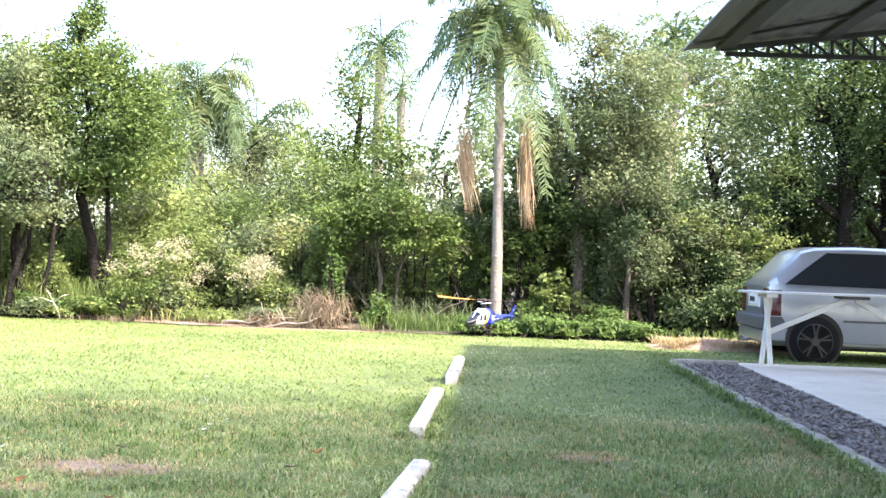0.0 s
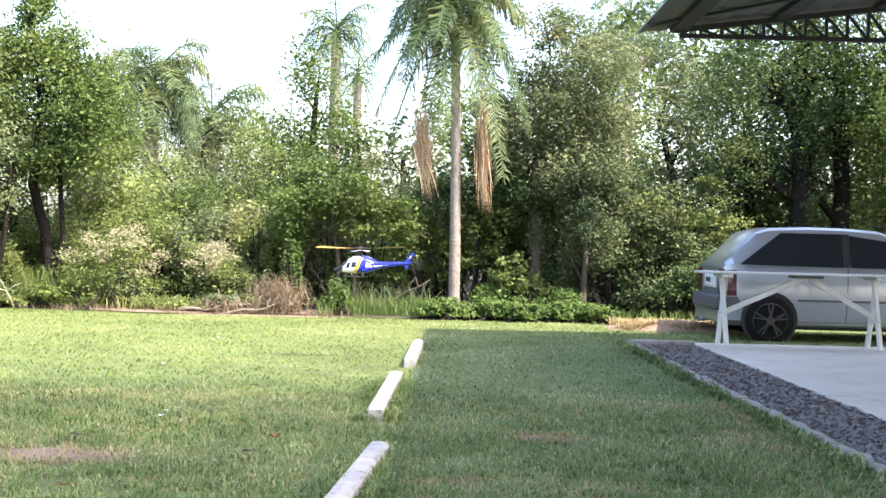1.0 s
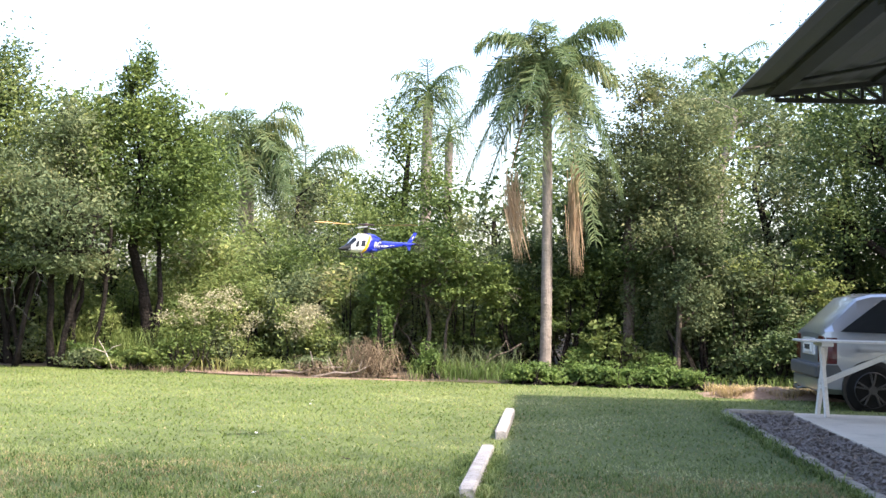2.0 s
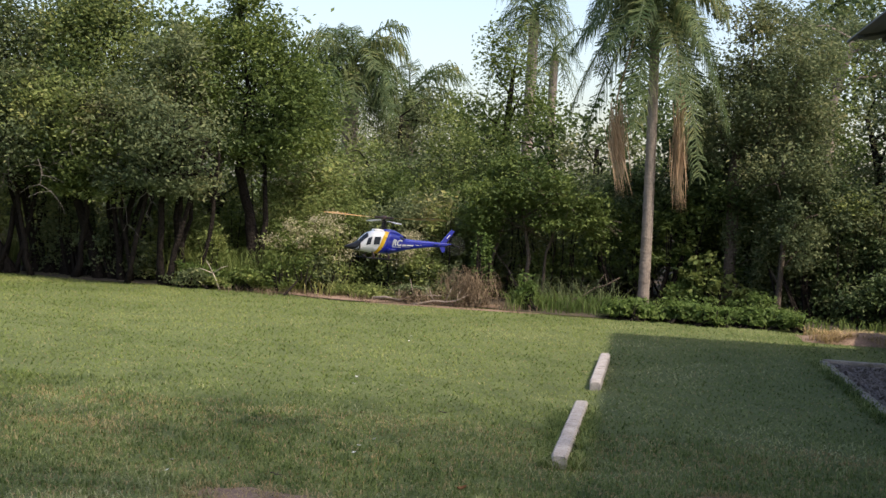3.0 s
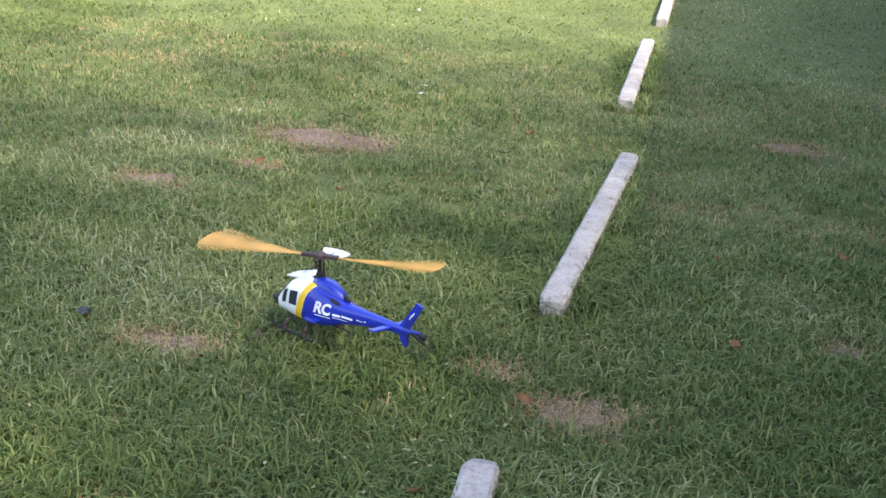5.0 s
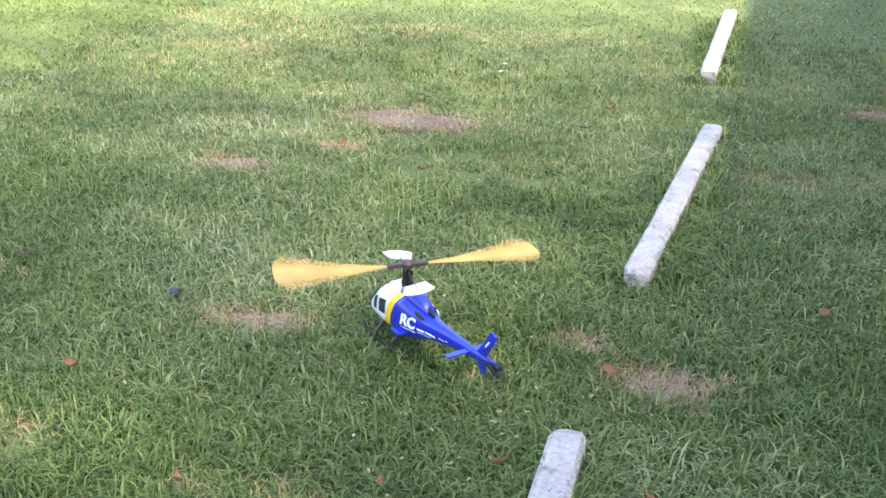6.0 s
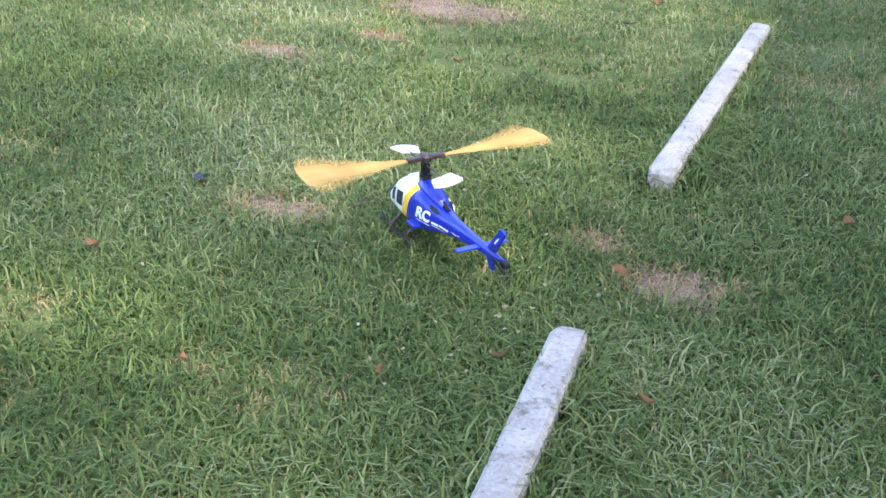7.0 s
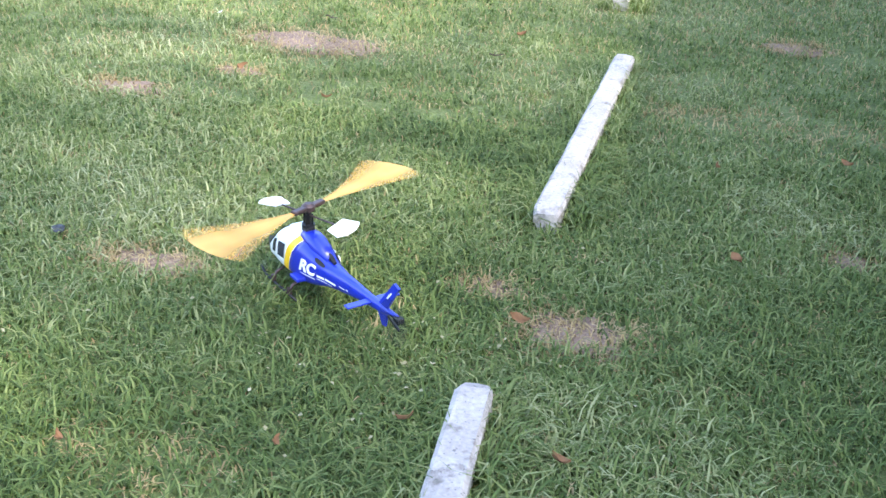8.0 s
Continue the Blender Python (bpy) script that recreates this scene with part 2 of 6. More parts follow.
stain(M_PALMBARK, (0.13, 0.105, 0.08), 5, 0.5, 0.7, 0.6)
stain(M_DIRT, (0.4, 0.31, 0.19), 45, 0.54, 0.66, 0.7)


# ---- mesh helpers ----
def mesh_of(name, bm, mat, smooth=False):
    me = bpy.data.meshes.new(name)
    bm.normal_update()
    bm.to_mesh(me)
    bm.free()
    me.materials.append(mat)
    if smooth:
        me.shade_smooth()
    return me


def thing(name, bm, mat, label, category, group="", kind="", smooth=False):
    return tagged(new(name, mesh_of(name, bm, mat, smooth)), label, category, group, kind)


def part(name, bm, mat, parent, label="", smooth=False):
    ob = new(name, mesh_of(name, bm, mat, smooth))
    ob.parent = parent
    return tagged(ob, label)


def holder(name, m, label, category, group=""):
    ob = new(name)
    ob.matrix_basis = m
    ob.empty_display_size = 0.1
    return tagged(ob, label, category, group)


def raw_mesh(name, verts, faces, mat):
    """A large mesh from arrays: verts (n, 3), faces (m, k) with one k."""
    me = bpy.data.meshes.new(name)
    verts, faces = np.asarray(verts, np.float32), np.asarray(faces, np.int32)
    k = faces.shape[1]
    me.vertices.add(len(verts))
    me.vertices.foreach_set("co", verts.ravel())
    me.loops.add(faces.size)
    me.loops.foreach_set("vertex_index", faces.ravel())
    me.polygons.add(len(faces))
    me.polygons.foreach_set("loop_start", np.arange(0, faces.size, k, dtype=np.int32))
    me.update(calc_edges=True)
    me.materials.append(mat)
    return me


def box(bm, size, centre, bevel=0.0, turn=None):
    """A box of that size, with its edges rounded off."""
    made = bmesh.ops.create_cube(bm, size=1.0)["verts"]
    for v in made:
        v.co = Vector((v.co.x * size[0], v.co.y * size[1], v.co.z * size[2]))
    if bevel:
        edges = list({e for v in made for e in v.link_edges})
        r = bmesh.ops.bevel(bm, geom=edges, offset=bevel, segments=2, affect="EDGES", profile=0.5)
        made = list(set(r["verts"]) | {v for v in made if v.is_valid})
    m = Matrix.Translation(centre) @ (turn if turn is not None else Matrix.Identity(4))
    bmesh.ops.transform(bm, matrix=m, verts=made)
    return made


def beam(bm, a, b, w, h):
    """A straight bar with a rectangular section from a to b."""
    a, b = Vector(a), Vector(b)
    d = b - a
    q = d.to_track_quat("X", "Z").to_matrix().to_4x4()
    box(bm, (d.length, w, h), (a + b) / 2, min(w, h) * 0.12, q)


def tube(bm, pts, radii, seg=8, close=True):
    """A tapered round limb along a line of points."""
    pts = [Vector(p) for p in pts]
    rings = []
    for i, p in enumerate(pts):
        d = (pts[min(i + 1, len(pts) - 1)] - pts[max(i - 1, 0)]).normalized()
        side = d.cross(Vector((0.31, 0.9, 0.29))).normalized()
        up = d.cross(side)
        r = radii[i]
        rings.append([bm.verts.new(p + r * (math.cos(2 * math.pi * k / seg) * side + math.sin(2 * math.pi * k / seg) * up)) for k in range(seg)])
    for a, b in zip(rings, rings[1:]):
        for k in range(seg):
            bm.faces.new((a[k], a[(k + 1) % seg], b[(k + 1) % seg], b[k]))
    if close:
        bm.faces.new(rings[0][::-1])
        bm.faces.new(rings[-1])


def lathe(bm, profile, seg=24, axis="Y", centre=(0, 0, 0)):
    """A turned form: profile is a list of (radius, along)."""
    rings = []
    for r, s in profile:
        ring = []
        for k in range(seg):
            a = 2 * math.pi * k / seg
            c, d = r * math.cos(a), r * math.sin(a)
            p = {"X": (s, c, d), "Y": (c, s, d), "Z": (c, d, s)}[axis]
            ring.append(bm.verts.new(Vector(p) + Vector(centre)))
        rings.append(ring)
    for a, b in zip(rings, rings[1:]):
        for k in range(seg):
            bm.faces.new((a[k], a[(k + 1) % seg], b[(k + 1) % seg], b[k]))
    bm.faces.new(rings[0][::-1])
    bm.faces.new(rings[-1])


def prism(bm, outline, y0, y1):
    """A flat plate: an outline in x and z, from y0 to y1."""
    a = [bm.verts.new((x, y0, z)) for x, z in outline]
    b = [bm.verts.new((x, y1, z)) for x, z in outline]
    n = len(a)
    bm.faces.new(a)
    bm.faces.new(b[::-1])
    for k in range(n):
        bm.faces.new((a[k], b[k], b[(k + 1) % n], a[(k + 1) % n]))
    bmesh.ops.recalc_face_normals(bm, faces=bm.faces)


def leaf_mesh(name, centres, length, width, mat, rng, droop=0.0, lift=0.3):
    """Many small leaves, each a folded rhombus, at the centres given."""
    n = len(centres)
    centres = np.asarray(centres)
    d = rng.normal(size=(n, 3))
    d[:, 2] = d[:, 2] * 0.6 - droop
    d /= np.linalg.norm(d, axis=1, keepdims=True)
    up = rng.normal(size=(n, 3)) * 0.7
    up[:, 2] += lift * 3
    s = np.cross(d, up)
    s /= np.linalg.norm(s, axis=1, keepdims=True) + 1e-9
    nrm = np.cross(s, d)
    k = rng.uniform(0.6, 1.35, (n, 1))
    a, w = d * length * k / 2, s * width * k / 2
    fold = nrm * width * k * 0.18
    v = np.stack([centres - a, centres + w + fold, centres + a, centres - w + fold], 1).reshape(-1, 3)
    i = np.arange(n)[:, None] * 4
    f = np.concatenate([i + [0, 1, 2], i + [0, 2, 3]], 0)
    return raw_mesh(name, v, f, mat)


def crown_points(rng, n, blobs, twigs=26, tight=0.24):
    """Leaf places for a crown: each blob (x, y, z, rx, ry, rz) is a cloud of tufts near its surface, with gaps between them."""
    vol = np.array([b[3] * b[4] + b[3] * b[5] + b[4] * b[5] for b in blobs])
    got = []
    for b, share in zip(blobs, vol / vol.sum()):
        m = max(int(n * share), 8)
        k = max(int(twigs * (b[3] * b[4] * b[5]) ** 0.5 * 1.6), 9)
        u = rng.normal(size=(k, 3))
        u /= np.linalg.norm(u, axis=1, keepdims=True)
        u *= rng.uniform(0.25, 1.0, (k, 1)) ** 0.5 * rng.uniform(0.85, 1.12, (k, 1))
        which = rng.integers(0, k, m)
        size = rng.uniform(0.5, 1.5, (k, 1))[which] * tight
        p = (u[which] + rng.normal(size=(m, 3)) * size) * np.array(b[3:6]) + np.array(b[:3])
        got.append(p)
    p = np.concatenate(got)
    p[:, 2] = np.abs(p[:, 2] - 0.05) + 0.05
    return p


# ---- ground ----
rng = np.random.default_rng(7)
bm = bmesh.new()
bmesh.ops.create_grid(bm, x_segments=2, y_segments=2, size=600)
thing("ground", bm, M_SOIL, "wide lawn ground of short green grass and soil", "ground", kind="structure")
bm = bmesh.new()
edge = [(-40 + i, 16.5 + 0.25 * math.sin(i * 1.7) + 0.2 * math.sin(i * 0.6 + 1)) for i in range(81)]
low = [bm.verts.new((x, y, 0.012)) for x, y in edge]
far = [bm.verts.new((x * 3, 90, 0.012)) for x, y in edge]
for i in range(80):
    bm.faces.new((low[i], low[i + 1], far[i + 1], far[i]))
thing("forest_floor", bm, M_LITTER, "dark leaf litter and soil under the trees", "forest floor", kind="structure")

# worn places in the lawn: x, y, half length, half width, wear
WORN = [(-1.71, 5.55, 0.42, 0.24, 1.0), (-2.27, 4.6, 0.24, 0.14, 1.0), (-1.5, 3.12, 0.22, 0.11, 1.0), (-0.19, 3.05, 0.22, 0.15, 1.0),
        (0.45, 5.1, 0.75, 0.17, 0.59), (1.44, 7.8, 0.3, 0.2, 0.55), (-0.48, 3.26, 0.13, 0.08, 0.85), (0.64, 6.37, 0.22, 0.16, 0.9),
        (-2.55, 3.2, 0.28, 0.22, 0.55), (-1.85, 2.25, 0.22, 0.14, 0.55), (-1.9, 5.0, 0.14, 0.08, 0.7), (0.62, 3.8, 0.1, 0.1, 0.85), (-1.1, 2.2, 0.25, 0.15, 0.5),
        (1.95, 8.5, 0.13, 3.2, 0.5), (-3.3, 6.8, 0.4, 0.25, 0.4), (1.75, 6.4, 0.3, 0.4, 0.5), (-2.6, 16.3, 1.9, 0.2, 1.0), (-10.9, 16.2, 0.7, 0.2, 1.0), (1.3, 9.6, 0.4, 0.2, 0.5), (0.9, 8.3, 0.3, 0.15, 0.4)]


def wear(x, y):
    w = np.zeros_like(x)
    for a, b, rx, ry, k in WORN:
        w = np.maximum(w, k * np.clip(1.6 - 1.3 * np.hypot((x - a) / rx, (y - b) / ry), 0, 1))
    return w


def blades(name, n, x0, x1, y0, y1, size, width, straw, label, seed, far=False, fade=(), mat=None):
    """A stretch of lawn: bent blades, thinned out where the lawn is worn."""
    r = np.random.default_rng(seed)
    tuft = r.uniform(size=(n // (2 if far else 9), 2)) * [x1 - x0, y1 - y0] + [x0, y0]
    p = tuft[r.integers(0, len(tuft), n)] + r.normal(size=(n, 2)) * 0.035
    w = wear(p[:, 0], p[:, 1])
    keep = r.uniform(size=n) > w * (0.25 if straw else 0.96)
    keep &= ~((p[:, 0] > 2.1) & (p[:, 1] < 13.03))
    if fade:
        keep &= r.uniform(size=n) < np.clip((p[:, 1] - fade[0]) / (fade[1] - fade[0]), 0, 1)
    if straw:
        keep &= r.uniform(size=n) < 0.3 + 1.6 * w
    p, n = p[keep], int(keep.sum())
    a = r.uniform(0, 2 * math.pi, n)
    h = size * r.uniform(0.45, 1.3, n) * (0.55 if straw else 1.0)
    lean = r.uniform(0.7, 1.45, n) if far else r.uniform(0.65, 1.48, n)
    out = np.stack([np.cos(a), np.sin(a)], 1)
    side = np.stack([-np.sin(a), np.cos(a)], 1) * width * r.uniform(0.6, 1.3, (n, 1))
    z0 = np.full(n, -0.003)

    def at(q, z):
        return np.concatenate([q, z[:, None]], 1)

    mid = p + out * (h * np.sin(lean) * 0.35)[:, None]
    tip = p + out * (h * np.sin(np.minimum(lean * 1.35, 1.5)))[:, None]
    zm, zt = h * np.cos(lean * 0.6) * 0.55, h * np.maximum(np.cos(np.minimum(lean * 1.2, 1.45)), 0.15)
    v = np.stack([at(p - side / 2, z0), at(p + side / 2, z0), at(mid + side * 0.42, zm), at(mid - side * 0.42, zm), at(tip, zt)], 1).reshape(-1, 3)
    i = np.arange(n)[:, None] * 5
    f = np.concatenate([i + [0, 1, 2], i + [0, 2, 3], i + [3, 2, 4]], 0)
    if far:
        v, i = np.stack([at(p - side / 2, z0), at(p + side / 2, z0), at(tip, zt)], 1).reshape(-1, 3), np.arange(n)[:, None] * 3
        f = i + [0, 1, 2]
    ob = new(name, raw_mesh(name, v, f, M_STRAW if straw else mat or M_GRASS))
    return tagged(ob, label, "grass", kind="stuff")


blades("lawn_grass", 165000, -4.2, 2.3, 1.2, 9.0, 0.058, 0.0058, False, "short green lawn grass, thick and slightly uneven", 11, fade=(9.0, 5.0))
blades("lawn_grass", 70000, -3.2, 1.2, 1.6, 4.6, 0.075, 0.0058, False, "longer green grass blades bent over each other near the camera", 18)
blades("lawn_grass", 70000, -9.5, -4.1, 4.0, 8.5, 0.05, 0.011, False, "short sunlit lawn grass in the open", 17, True, (), M_SUNLITLAWN)
# sunlit and shaded grass colours meet at x -0.2, the canopy shadow's edge
blades("lawn_grass", 150000, -9.5, -0.2, 5.0, 16.7, 0.042, 0.013, False, "sunlit lawn grass reaching the edge of the trees", 12, True, (5.0, 8.5), M_SUNLITLAWN)
blades("lawn_grass", 40000, -0.2, 2.3, 5.0, 16.7, 0.042, 0.013, False, "greener lawn grass on the shaded side, beside the gravel strip", 21, True, (5.0, 8.5))
blades("dry_grass", 110000, -4.2, 2.3, 1.2, 8.0, 0.07, 0.005, True, "dry straw-coloured grass in the worn places of the lawn", 13)
blades("dry_grass", 60000, -9.5, 2.3, 7.2, 16.4, 0.04, 0.011, True, "dry straw-coloured grass scattered through the lawn", 14, True)
blades("lawn_grass", 42000, -17, -8.0, 9.0, 17.3, 0.045, 0.017, False, "sunlit lawn grass beside the dark trees", 15, True, (), M_SUNLITLAWN)
blades("lawn_grass", 22000, -9.5, 2.3, -5.0, 1.5, 0.055, 0.022, False, "lawn grass behind and beside the camera", 19, True)
blades("lawn_grass", 25000, -9.5, -4.1, 1.3, 4.2, 0.055, 0.012, False, "lawn grass out on the open side", 20, True)
blades("lawn_grass", 22000, 2.0, 9.0, 13.0, 16.4, 0.045, 0.014, False, "lawn grass behind the concrete slab", 16, True)

blades("lawn_grass", 5200, 2.0, 2.085, 4.0, 13.0, 0.1, 0.009, False, "longer grass growing over the edge of the kerb", 22)

# longer tufts that the mower leaves along the beams
for i, (xa, xb, ya, yb) in enumerate([(-0.49, -0.46, 0.9, 2.6), (-0.35, -0.32, 0.9, 2.6), (-0.43, -0.41, 3.75, 4.4), (-0.36, -0.33, 4.6, 5.6), (-0.29, -0.26, 3.8, 4.5), (-0.2, -0.17, 4.6, 5.7), (-0.38, -0.35, 6.8, 8.6), (-0.22, -0.19, 6.8, 8.8)]):
    blades("lawn_grass", 1300, xa, xb, ya, yb, 0.12, 0.0065, False, "longer grass growing up against a concrete beam", 850 + i)
for i, (x, y, rx, ry, k) in enumerate(WORN[:12]):
    if k > 0.65:
        blades("dry_grass", int((24000 if y < 3.5 else 5000) * rx * ry) + 100, x - rx, x + rx, y - ry, y + ry, 0.085, 0.005, True, "dry straw lying on a bare patch of the lawn", 800 + i)
for x, y, rx, ry, k in WORN:
    if k < 0.6:
        continue
    bm = bmesh.new()
    ring = [bm.verts.new((x + rx * 0.72 * math.cos(a) * (1 + 0.6 * noise.noise((x * 9 + math.cos(a) * 3, y, math.sin(a) * 2))),
                          y + ry * 0.72 * math.sin(a) * (1 + 0.6 * noise.noise((x * 5, y + math.cos(a) * 3, math.sin(a) * 2))), 0.004)) for a in [i * math.pi / 14 for i in range(28)]]
    mid = bm.verts.new((x, y, 0.012))
    for i in range(28):
        bm.faces.new((mid, ring[i], ring[(i + 1) % 28]))
    thing("dirt_patch", bm, M_DIRT, "bare reddish dirt patch worn into the lawn", "dirt", kind="structure")

# ---- concrete edging beams in a row on the lawn ----
def edging_beam(x, y0, y1, x1, label, seed):
    """A cast post lying in the grass: chamfered top, worn corners, uneven faces."""
    bm = bmesh.new()
    n, prof = 44, [(-0.047, -0.02), (-0.049, 0.05), (-0.048, 0.071), (-0.037, 0.084), (0.0, 0.086), (0.037, 0.084), (0.048, 0.071), (0.049, 0.05), (0.047, -0.02)]
    rings = []
    for i in range(n + 1):
        s = i / n
        y = y0 + (y1 - y0) * s
        c = x + (x1 - x) * s
        k = 0.82 if i in (0, n) else 1.0
        ring = []
        for a, z in prof:
            j = noise.noise((a * 30 + seed * 3.1, y * 6, z * 30)) * 0.0035
            ring.append(bm.verts.new((c + a * k + j, y + (0.012 * noise.noise((a * 40, seed, z * 40)) if i in (0, n) else 0), z * (k if z > 0.05 else 1) + j)))
        rings.append(ring)
    for a, b in zip(rings, rings[1:]):
        for k in range(len(prof) - 1):
            bm.faces.new((a[k], b[k], b[k + 1], a[k + 1]))
    bm.faces.new(rings[0])
    bm.faces.new(rings[-1][::-1])
    bmesh.ops.recalc_face_normals(bm, faces=bm.faces)
    return thing("edging_beam", bm, M_CONCRETE, label, "concrete beam", "beams along the lawn")


for i, (x, y0, y1, x1) in enumerate([(-0.39, 0.68, 2.62, -0.41), (-0.365, 3.71, 5.69, -0.212), (-0.305, 6.82, 8.83, -0.265), (-0.2, 9.86, 11.82, -0.165)]):
    edging_beam(x, y0, y1, x1, "whitewashed rough concrete beam lying in the lawn, worn at the corners", i)

# ---- slab, gravel strip and kerb ----
bm = bmesh.new()
for k in range(6):
    box(bm, (9.4, 3.0 - 0.012, 0.12), (2.82 + 4.7, 13.05 - 1.5 - 3.0 * k, -0.035), 0.008)
thing("concrete_slab", bm, M_SLAB, "pale weathered concrete slab beside the lawn", "pavement", kind="structure")
bm = bmesh.new()
bmesh.ops.create_grid(bm, x_segments=14, y_segments=300, size=0.5)
for v in bm.verts:
    v.co = Vector((2.47 + v.co.x * 0.68, 12.9 - (v.co.y + 0.5) * 17.0, 0.006 + 0.012 * noise.noise((v.co.x * 40, v.co.y * 400, 0))))
thing("gravel_strip", bm, M_GRAVEL, "strip of dark grey gravel between kerb and slab", "gravel", kind="structure")
rg = np.random.default_rng(5)
n = 7000
p = np.stack([rg.uniform(2.17, 2.8, n), rg.uniform(4.5, 12.85, n), rg.uniform(0.008, 0.02, n)], 1)
me = leaf_mesh("gravel_stones", p, 0.035, 0.03, M_GRAVEL, rg, lift=1.2)
tagged(new("gravel_stones", me), "loose dark gravel stones in the strip", "gravel", kind="stuff")
kerb = holder("kerb", Matrix.Identity(4), "low crumbling pale concrete kerb along the gravel", "kerb")
kerb["kind"] = "structure"
y = 12.98
while y > -3.5:
    bm = bmesh.new()
    ln = 0.98
    box(bm, (0.085, ln - 0.012, 0.1), (0, 0, 0), 0.012)
    bmesh.ops.subdivide_edges(bm, edges=[e for e in bm.edges if e.calc_length() > 0.3], cuts=7)
    for v in bm.verts:
        v.co += Vector((noise.noise((v.co.y * 13, y, 1 + v.co.x * 20)) * 0.026, 0, noise.noise((v.co.y * 11, y, 5)) * 0.026))
    st = part("kerb_stone", bm, M_KERB, kerb)
    st.location = (2.11 + 0.012 * max(0.0, 10.0 - y) + 0.02 * noise.noise((y, 0, 0)), y - ln / 2, -0.012)
    y -= ln
bm = bmesh.new()
box(bm, (0.72, 0.085, 0.1), (2.47, 12.96, 0.0), 0.012)
st = part("kerb_stone", bm, M_KERB, kerb)


# ---- canopy roof over the slab ----
def canopy():
    root = holder("canopy_roof", Matrix.Identity(4), "grey sheet canopy roof on dark steel lattice trusses", "roof")
    x0, x1, x2, slope = 2.15, 7.6, 13.0, 0.13
    z0 = 3.44
    ya, yb = 13.05, -6.5

    def zr(x):
        return z0 + (min(x, 2 * x1 - x) - x0) * slope

    for side, (a, b) in (("left", (x0, x1)), ("right", (x1, x2))):
        bm = bmesh.new()
        m = 40
        rows = []
        for i in range(m + 1):
            x = a + (b - a) * i / m
            w = 0.012 * (1 if i % 2 else -1)
            rows.append([bm.verts.new((x, ya + 0.12, zr(x) + w)), bm.verts.new((x, yb, zr(x) + w)), bm.verts.new((x, ya + 0.12, zr(x) + w + 0.02)), bm.verts.new((x, yb, zr(x) + w + 0.02))])
        for p, q in zip(rows, rows[1:]):
            bm.faces.new((p[0], q[0], q[1], p[1]))
            bm.faces.new((p[2], p[3], q[3], q[2]))
            bm.faces.new((p[0], p[2], q[2], q[0]))
            bm.faces.new((p[1], q[1], q[3], p[3]))
        for r in (rows[0], rows[-1]):
            bm.faces.new((r[0], r[1], r[3], r[2]))
        bmesh.ops.recalc_face_normals(bm, faces=bm.faces)
        part("roof_sheet", bm, M_ROOFSHEET, root, "grey corrugated roof sheet")
    for y in (12.9, 8.9, 4.9, 0.9, -3.1, -6.0):
        bm = bmesh.new()
        left, right, low = x0 + 0.42, x2 - 0.42, 3.37
        beam(bm, (left, y, low), (right, y, low), 0.05, 0.05)
        beam(bm, (left - 0.05, y, zr(left) - 0.07), (x1, y, zr(x1) - 0.07), 0.06, 0.06)
        beam(bm, (right + 0.05, y, zr(right) - 0.07), (x1, y, zr(x1) - 0.07), 0.06, 0.06)
        k = 44 if y > 8 else 18
        for i in range(1, k):
            x = left + (right - left) * i / k
            beam(bm, (x, y, low), (x, y, zr(x) - 0.07), 0.035, 0.035)
            xn = left + (right - left) * (i + 1) / k
            beam(bm, (x, y, zr(x) - 0.08), (xn, y, low), 0.03, 0.03)
        part("truss", bm, M_STEEL, root, "dark steel lattice truss")
        for x in (x1, x2 - 0.3):
            bm = bmesh.new()
            tube(bm, [(x, y, -0.02), (x, y, low)], [0.05, 0.05], 12)
            part("post", bm, M_STEEL, root, "dark steel post")
    for i in range(5):
        x = x0 + 0.42 + i * 1.1
        for s in (x, 2 * x1 - x):
            bm = bmesh.new()
            beam(bm, (s, ya, zr(s) - 0.045), (s, yb, zr(s) - 0.045), 0.17, 0.05)
            part("purlin", bm, M_STEEL, root)
    for y in (11.2, 7.2, 3.2):
        bm = bmesh.new()
        beam(bm, (x0 + 0.02, y + 1.4, zr(x0) - 0.03), (x1, y - 1.6, zr(x1) - 0.05), 0.05, 0.03)
        part("brace", bm, M_STEEL, root)
    return root


canopy()


# ---- white trestle table ----
def trestle_table(m):
    root = holder("trestle_table", m, "long narrow white-painted trestle table on splayed legs", "table")
    bm = bmesh.new()
    box(bm, (2.55, 0.5, 0.02), (1.1, 0, 0.787), 0.004)
    part("tabletop", bm, M_WHITEPAINT, root)
    for x in (0.1, 1.72):
        for s in (-1, 1):
            bm = bmesh.new()
            beam(bm, (x + 0.035 * s, s * 0.05, 0.76), (x - 0.015 * s, s * 0.17, 0.0), 0.045, 0.04)
            part("leg", bm, M_WHITEPAINT, root)
        bm = bmesh.new()
        beam(bm, (x, -0.17, 0.3), (x, 0.17, 0.3), 0.03, 0.04)
        part("stretcher", bm, M_WHITEPAINT, root)
        bm = bmesh.new()
        beam(bm, (x, -0.22, 0.755), (x, 0.22, 0.755), 0.12, 0.04)
        part("bearer", bm, M_WHITEPAINT, root)
    for a, b in (((0.12, 0, 0.36), (0.95, 0, 0.74)), ((1.7, 0, 0.34), (1.02, 0, 0.74))):
        bm = bmesh.new()
        beam(bm, a, b, 0.04, 0.055)
        part("brace", bm, M_WHITEPAINT, root)
    bm = bmesh.new()
    box(bm, (0.3, 0.3, 0.03), (0.98, 0, 0.758), 0.003)
    part("bracket", bm, M_CARPLASTIC, root, "dark bracket under the tabletop")
    return root


trestle_table(pose(2.99, 12.8, 0.025, 0, 0, -2))


